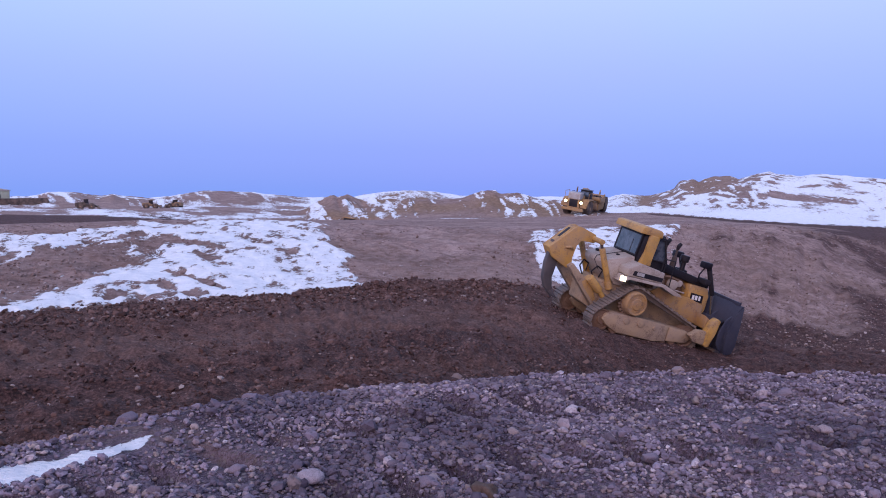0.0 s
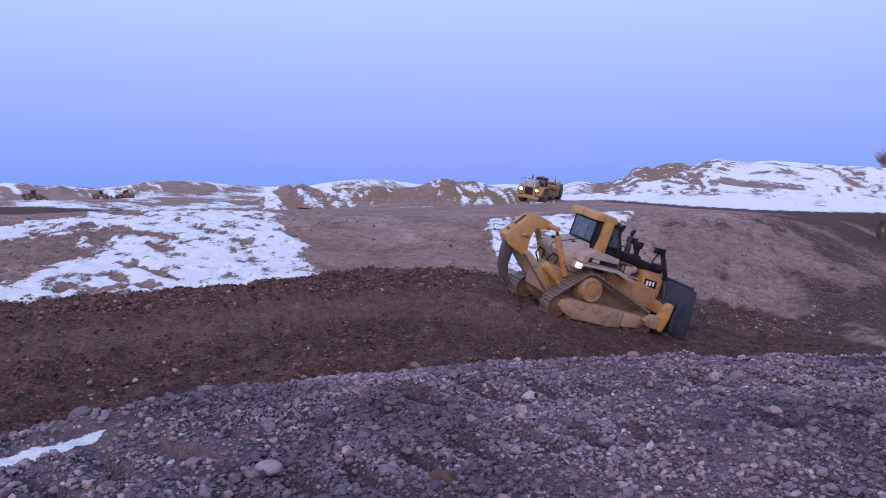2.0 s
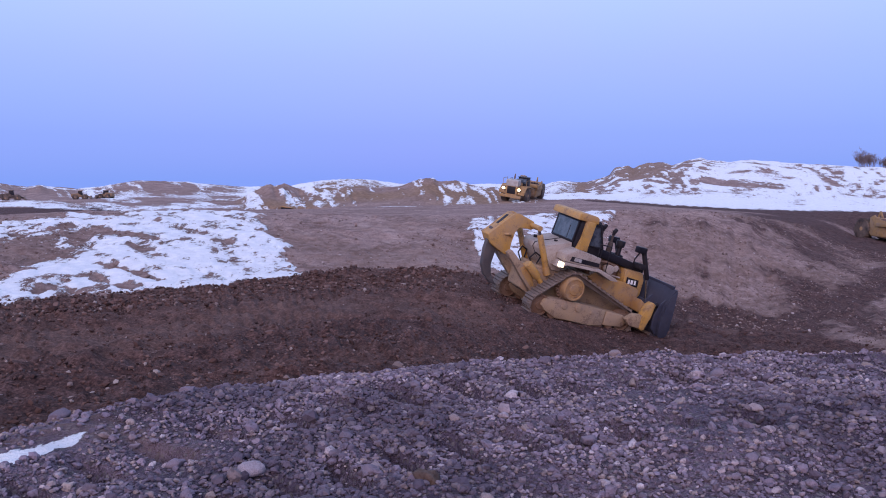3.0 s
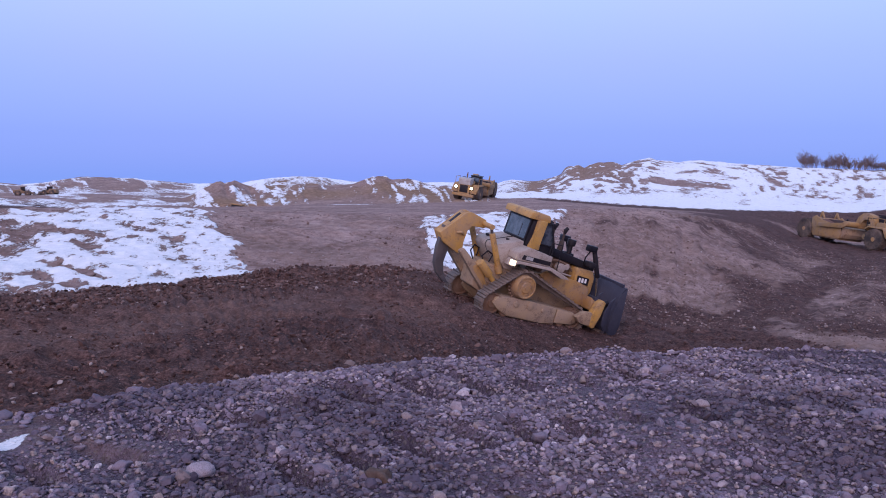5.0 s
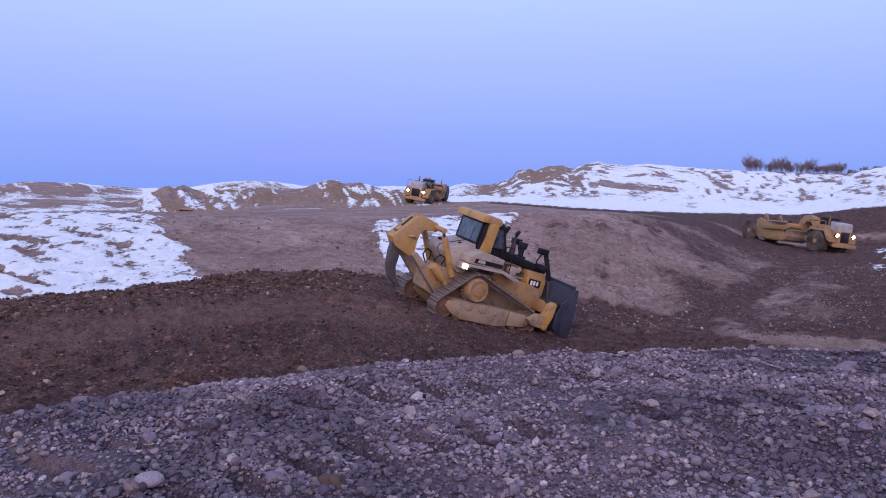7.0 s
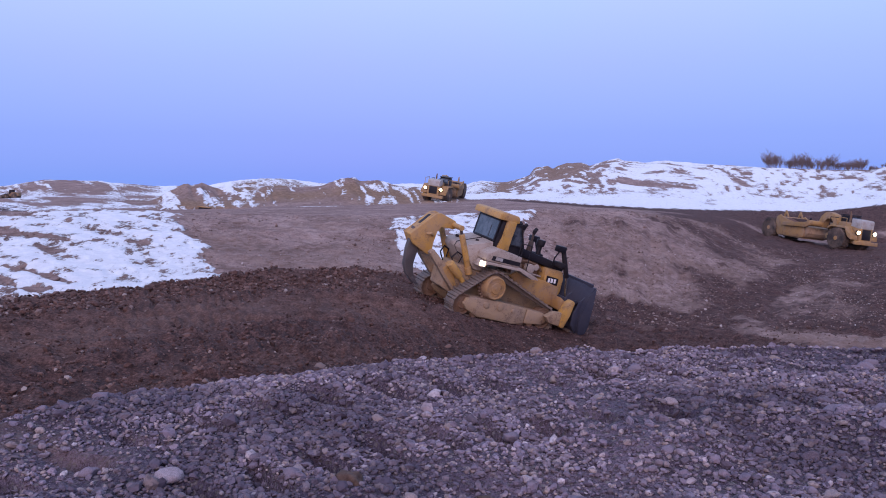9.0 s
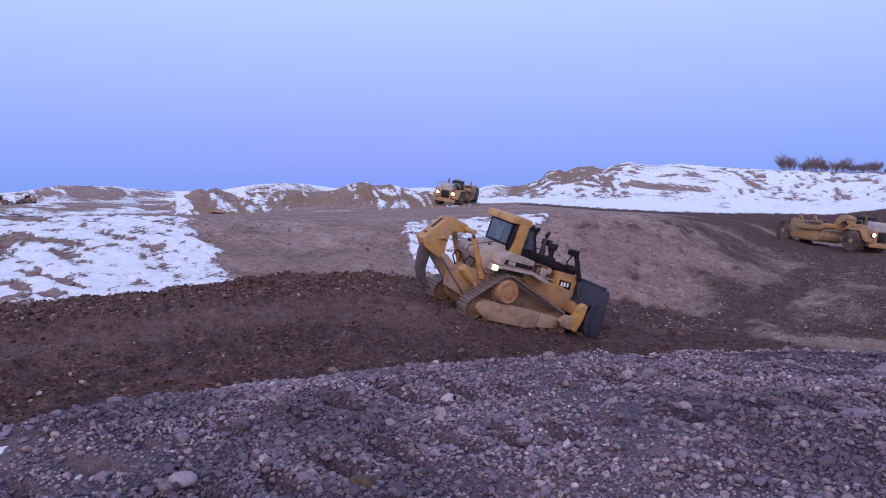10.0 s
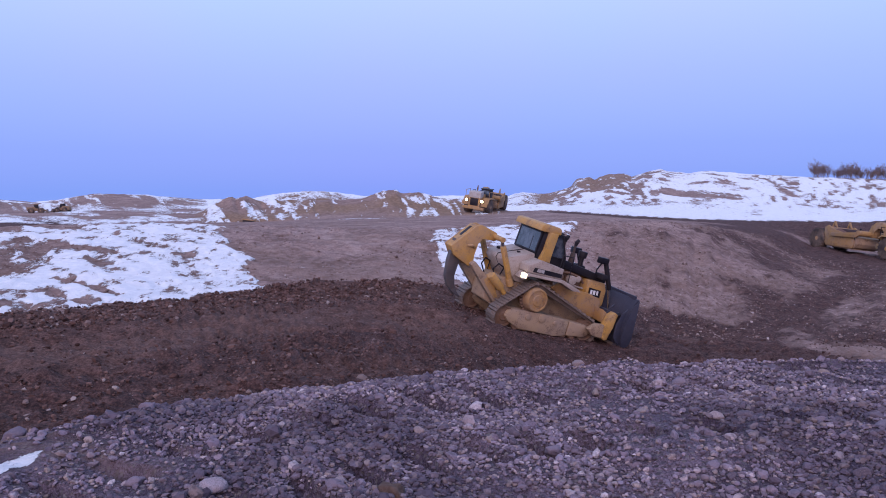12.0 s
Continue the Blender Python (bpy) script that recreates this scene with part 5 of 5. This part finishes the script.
# ---- machines far across the site ----
def far_loader(label, coat):
    top = tagged(new("wheel_loader"), label, "wheel loader", "machines across the site")
    for x in (-1.4, 1.5):
        for side in (-1, 1):
            tyre(top, "rim", (x, side * 1.05, 0.85), 0.85, 0.6, side)
    part("body", prism(B(), [(-2.7, 0.9), (-2.7, 1.9), (-0.4, 2.15), (0.2, 1.5), (2.0, 1.4), (2.1, 0.8), (-2.2, 0.7)], -0.8, 0.8, 0.06), coat, top)
    part("cab", prism(B(), [(-0.5, 1.9), (-0.5, 2.8), (0.6, 2.8), (0.8, 1.5)], -0.7, 0.7, 0.05), BLACK, top)
    part("cab_roof", box(B(), (0.05, 0, 2.86), (1.4, 1.6, 0.12), 0.03), coat, top)
    part("lift_arm", prism(B(), [(1.2, 1.8), (3.2, 0.9), (3.3, 0.55), (2.9, 0.5), (1.0, 1.5)], -0.6, 0.6, 0.04), coat, top)
    part("bucket", prism(B(), [(3.0, 0.3), (3.1, 1.2), (3.4, 1.3), (3.5, 0.6), (4.2, 0.15), (3.3, 0.1)], -1.35, 1.35, 0.03), STEEL, top)
    shade(top)
    return top


def by_bearing(az, r):
    return r * math.sin(radians(az)), r * math.cos(radians(az))


loader = far_loader("small yellow loader dug in before the spoil heaps", YELLOW_DUSTY)
stand(loader, *by_bearing(-6.45, 103), 175, 3)
mover = far_loader("brown wheel loader among far spoil heaps", FAR_COAT)
for az, r, turn in ((-18.9, 182, 10), (-17.4, 186, 160)):
    one = mover if turn == 10 else copy_thing(mover, Matrix())
    one.scale = (0.6, 0.6, 0.6)
    stand(one, *by_bearing(az, r), turn, 3)
truck = far_loader("dark parked machine on the far plain", RUBBER)
truck.scale = (0.7, 0.7, 0.7)
stand(truck, *by_bearing(-22.7, 180), 20, 3)


def site_hut():
    top = tagged(new("site_hut"), "pale green site hut with a mast, far off", "hut")
    part("wall", box(B(), (0, 0, 1.6), (6, 3, 3.2), 0.03), HUT, top)
    part("roof", prism(B(), [(-3.2, 3.2), (-3.2, 3.35), (0, 3.9), (3.2, 3.35), (3.2, 3.2)], -1.7, 1.7, 0.02), GREY, top)
    part("window", box(B(), (0.6, -1.51, 1.9), (1.4, 0.06, 0.9), 0.0), GLASS, top)
    part("door", box(B(), (-1.6, -1.51, 1.1), (0.95, 0.06, 2.05), 0.0), GREY, top)
    part("mast", rod(B(), (-1.0, 0, 3.4), (-1.0, 0, 7.2), 0.06, 0.03, 8), STEEL, top)
    shade(top)
    return top


HUT = paint("faded_green_cladding", (0.3, 0.36, 0.28), (0.4, 0.42, 0.36), 0.4)
hut = site_hut()
hx, hy = by_bearing(-27.7, 215)
hut.matrix_basis = pose(hx, hy, float(height(np.array([hx]), np.array([hy]), False)[0]) - 0.1, 0, 0, 25)
stock = tagged(part("stockpile", prism(B(), [(-6, 0), (-5.6, 1.5), (5.4, 1.6), (6, 0)], -1.5, 1.5, 0.1), RUBBER), "long dark stockpile beside the far hut", "stockpile")
hx, hy = by_bearing(-26.3, 212)
stock.matrix_basis = pose(hx, hy, float(height(np.array([hx]), np.array([hy]), False)[0]) - 0.1, 0, 0, 26)


# ---- bare shrubs along the hill top ----
TWIG = plain("bare_twigs", (0.2, 0.15, 0.15), 0.9)


def twig_mesh(name, ends):
    """Three-sided tapering sticks between pairs of places: rows of p, q, radius."""
    e = np.array(ends)
    p, q, r = e[:, :3], e[:, 3:6], e[:, 6]
    d = (q - p) / np.linalg.norm(q - p, axis=1)[:, None]
    u = np.cross(d, [0.31, 0.85, 0.2])
    u /= np.linalg.norm(u, axis=1)[:, None]
    v = np.cross(d, u)
    co = []
    for c, k in ((p, 1.0), (q, 0.6)):
        for a in (0.0, 2.094, 4.189):
            co.append(c + (u * math.cos(a) + v * math.sin(a)) * (r * k)[:, None])
    co = np.stack(co, 1).reshape(-1, 3)
    f = np.array([[0, 1, 4, 3], [1, 2, 5, 4], [2, 0, 3, 5]])
    return sheet(name, co, (f[None] + 6 * np.arange(len(e))[:, None, None]).reshape(-1, 4), TWIG)


def shrub(seed, h, w):
    rnd = random.Random(seed)
    top = tagged(new("shrub"), "leafless brown shrub on the snowy hill top", "shrub", "shrubs along the hill top")
    stems, twigs = [], []

    def grow(p, d, length, r, depth):
        q = p + d * length
        (stems if depth < 2 else twigs).append((*p, *q, max(r, 0.012)))
        if depth < 4:
            for _ in range(3):
                e = (d + Vector((rnd.uniform(-0.55, 0.55), rnd.uniform(-0.55, 0.55), rnd.uniform(-0.1, 0.5)))).normalized()
                grow(p + d * length * rnd.uniform(0.2, 1.0), e, length * rnd.uniform(0.6, 0.85), r * 0.6, depth + 1)
    for _ in range(18):
        d = Vector((rnd.uniform(-0.4, 0.4), rnd.uniform(-0.4, 0.4), 1)).normalized()
        grow(Vector((rnd.uniform(-w, w), rnd.uniform(-0.8, 0.8), -0.15)), d, h * rnd.uniform(0.2, 0.34), 0.03, 0)
    for nm, ends in (("stem", stems), ("crown", twigs)):
        tagged(new(nm, twig_mesh(nm, ends)), kind="stuff").parent = top
    return top


for i, (az, h, w) in enumerate(((30.25, 4.2, 1.0), (30.65, 3.6, 1.0), (31.4, 2.8, 1.0), (31.85, 4.0, 1.1), (32.3, 4.0, 1.2), (32.8, 2.9, 1.4), (33.3, 2.7, 1.2), (33.7, 3.8, 0.9), (34.1, 2.6, 1.3), (34.6, 2.5, 1.3), (35.05, 2.8, 0.9), (35.4, 3.1, 0.9), (36.0, 1.3, 1.6), (36.7, 1.1, 1.8), (37.4, 0.8, 1.8))):
    s = shrub(100 + i, h * 1.25, w)
    sx, sy = by_bearing(az, 203 + 3 * (i % 3))
    s.matrix_basis = pose(sx, sy, float(height(np.array([sx]), np.array([sy]))[0]) - 0.05, 0, 0, 90 - az)


# ---- cobbles and rocks lying on the bank ----
def stone_meshes(name, count, material, rough):
    out = []
    for k in range(count):
        v, f = ball(3)
        off = rng.uniform(-20, 20, 3)
        n = np.array([noise.noise(Vector(p * 1.1 + off)) for p in v])
        fine_n = np.array([noise.noise(Vector(p * 3.1 + off)) for p in v])
        for _ in range(6):
            d = rng.normal(size=3)
            d /= np.linalg.norm(d)
            v = v - np.maximum(v @ d - rng.uniform(0.55, 0.85), 0)[:, None] * d[None]
        v = v * (1 + 0.7 * rough * n + 0.25 * rough * fine_n)[:, None] * np.array([1.0, rng.uniform(0.65, 0.9), rng.uniform(0.5, 0.72)])
        out.append(sheet(name, v, f, material, True))
    return out


COBBLES = stone_meshes("rock", 8, ROCK, 0.42)


def lay(name, me, x, y, size, parent=None, sink=0.3):
    o = new(name, me)
    z = float(height(np.array([x]), np.array([y]))[0])
    o.matrix_basis = pose(x, y, z + size * (0.5 - sink), rng.uniform(-14, 14), rng.uniform(-14, 14), rng.uniform(0, 360)) @ Matrix.Diagonal((size, size, size, 1))
    o.parent = parent
    return o


# bearing, distance and half-width of the large stones that stand out on the bank
for az, r, size in ((10.4, 7.2, 0.06), (12.9, 6.72, 0.045), (13.85, 5.52, 0.062), (26.25, 6.5, 0.08), (34.25, 6.48, 0.1), (28.35, 7.7, 0.065), (2.1, 7.3, 0.055), (-12.9, 7.0, 0.075),
                    (-8.94, 5.0, 0.1), (-20.6, 6.7, 0.1), (-10.05, 7.25, 0.06), (4.2, 6.3, 0.05), (36.0, 8.2, 0.075), (36.2, 8.9, 0.09), (27.9, 8.6, 0.07), (28.4, 8.6, 0.06), (10.9, 7.6, 0.07), (15.6, 7.9, 0.06), (-4.2, 5.35, 0.05), (-1.0, 4.9, 0.06), (21.5, 8.2, 0.05), (-16.3, 6.8, 0.06)):
    tagged(lay("rock", COBBLES[int(rng.integers(8))], *by_bearing(az, r), size), "rounded pale cobble half sunk in the gravel", "rock", "cobbles on the bank")
LUMP = stone_meshes("dirt_lump", 2, CLOD_BROWN, 0.95)
for az, r, size in ((3.0, 4.6, 0.08), (12.5, 4.5, 0.085), (20.5, 4.45, 0.07)):
    tagged(lay("dirt_lump", LUMP[int(rng.integers(2))], *by_bearing(az, r), size), "brown crumbly lump of frozen soil", "soil lump", "lumps on the bank")
x, y = ring_places(420, 4.0, 9.8, -32, 41)
pl = keep(x, y, lambda x, y, r, az, e, t: (r < e - 0.05) & ((az > -19.5) | (np.abs(r - e + 0.31) > 0.16)))[:270]
for px, py, pz in pl:
    lay("stone", COBBLES[int(rng.integers(8))], float(px), float(py), float(np.clip(np.exp(rng.normal(math.log(0.036), 0.25)), 0.025, 0.07)), ground)
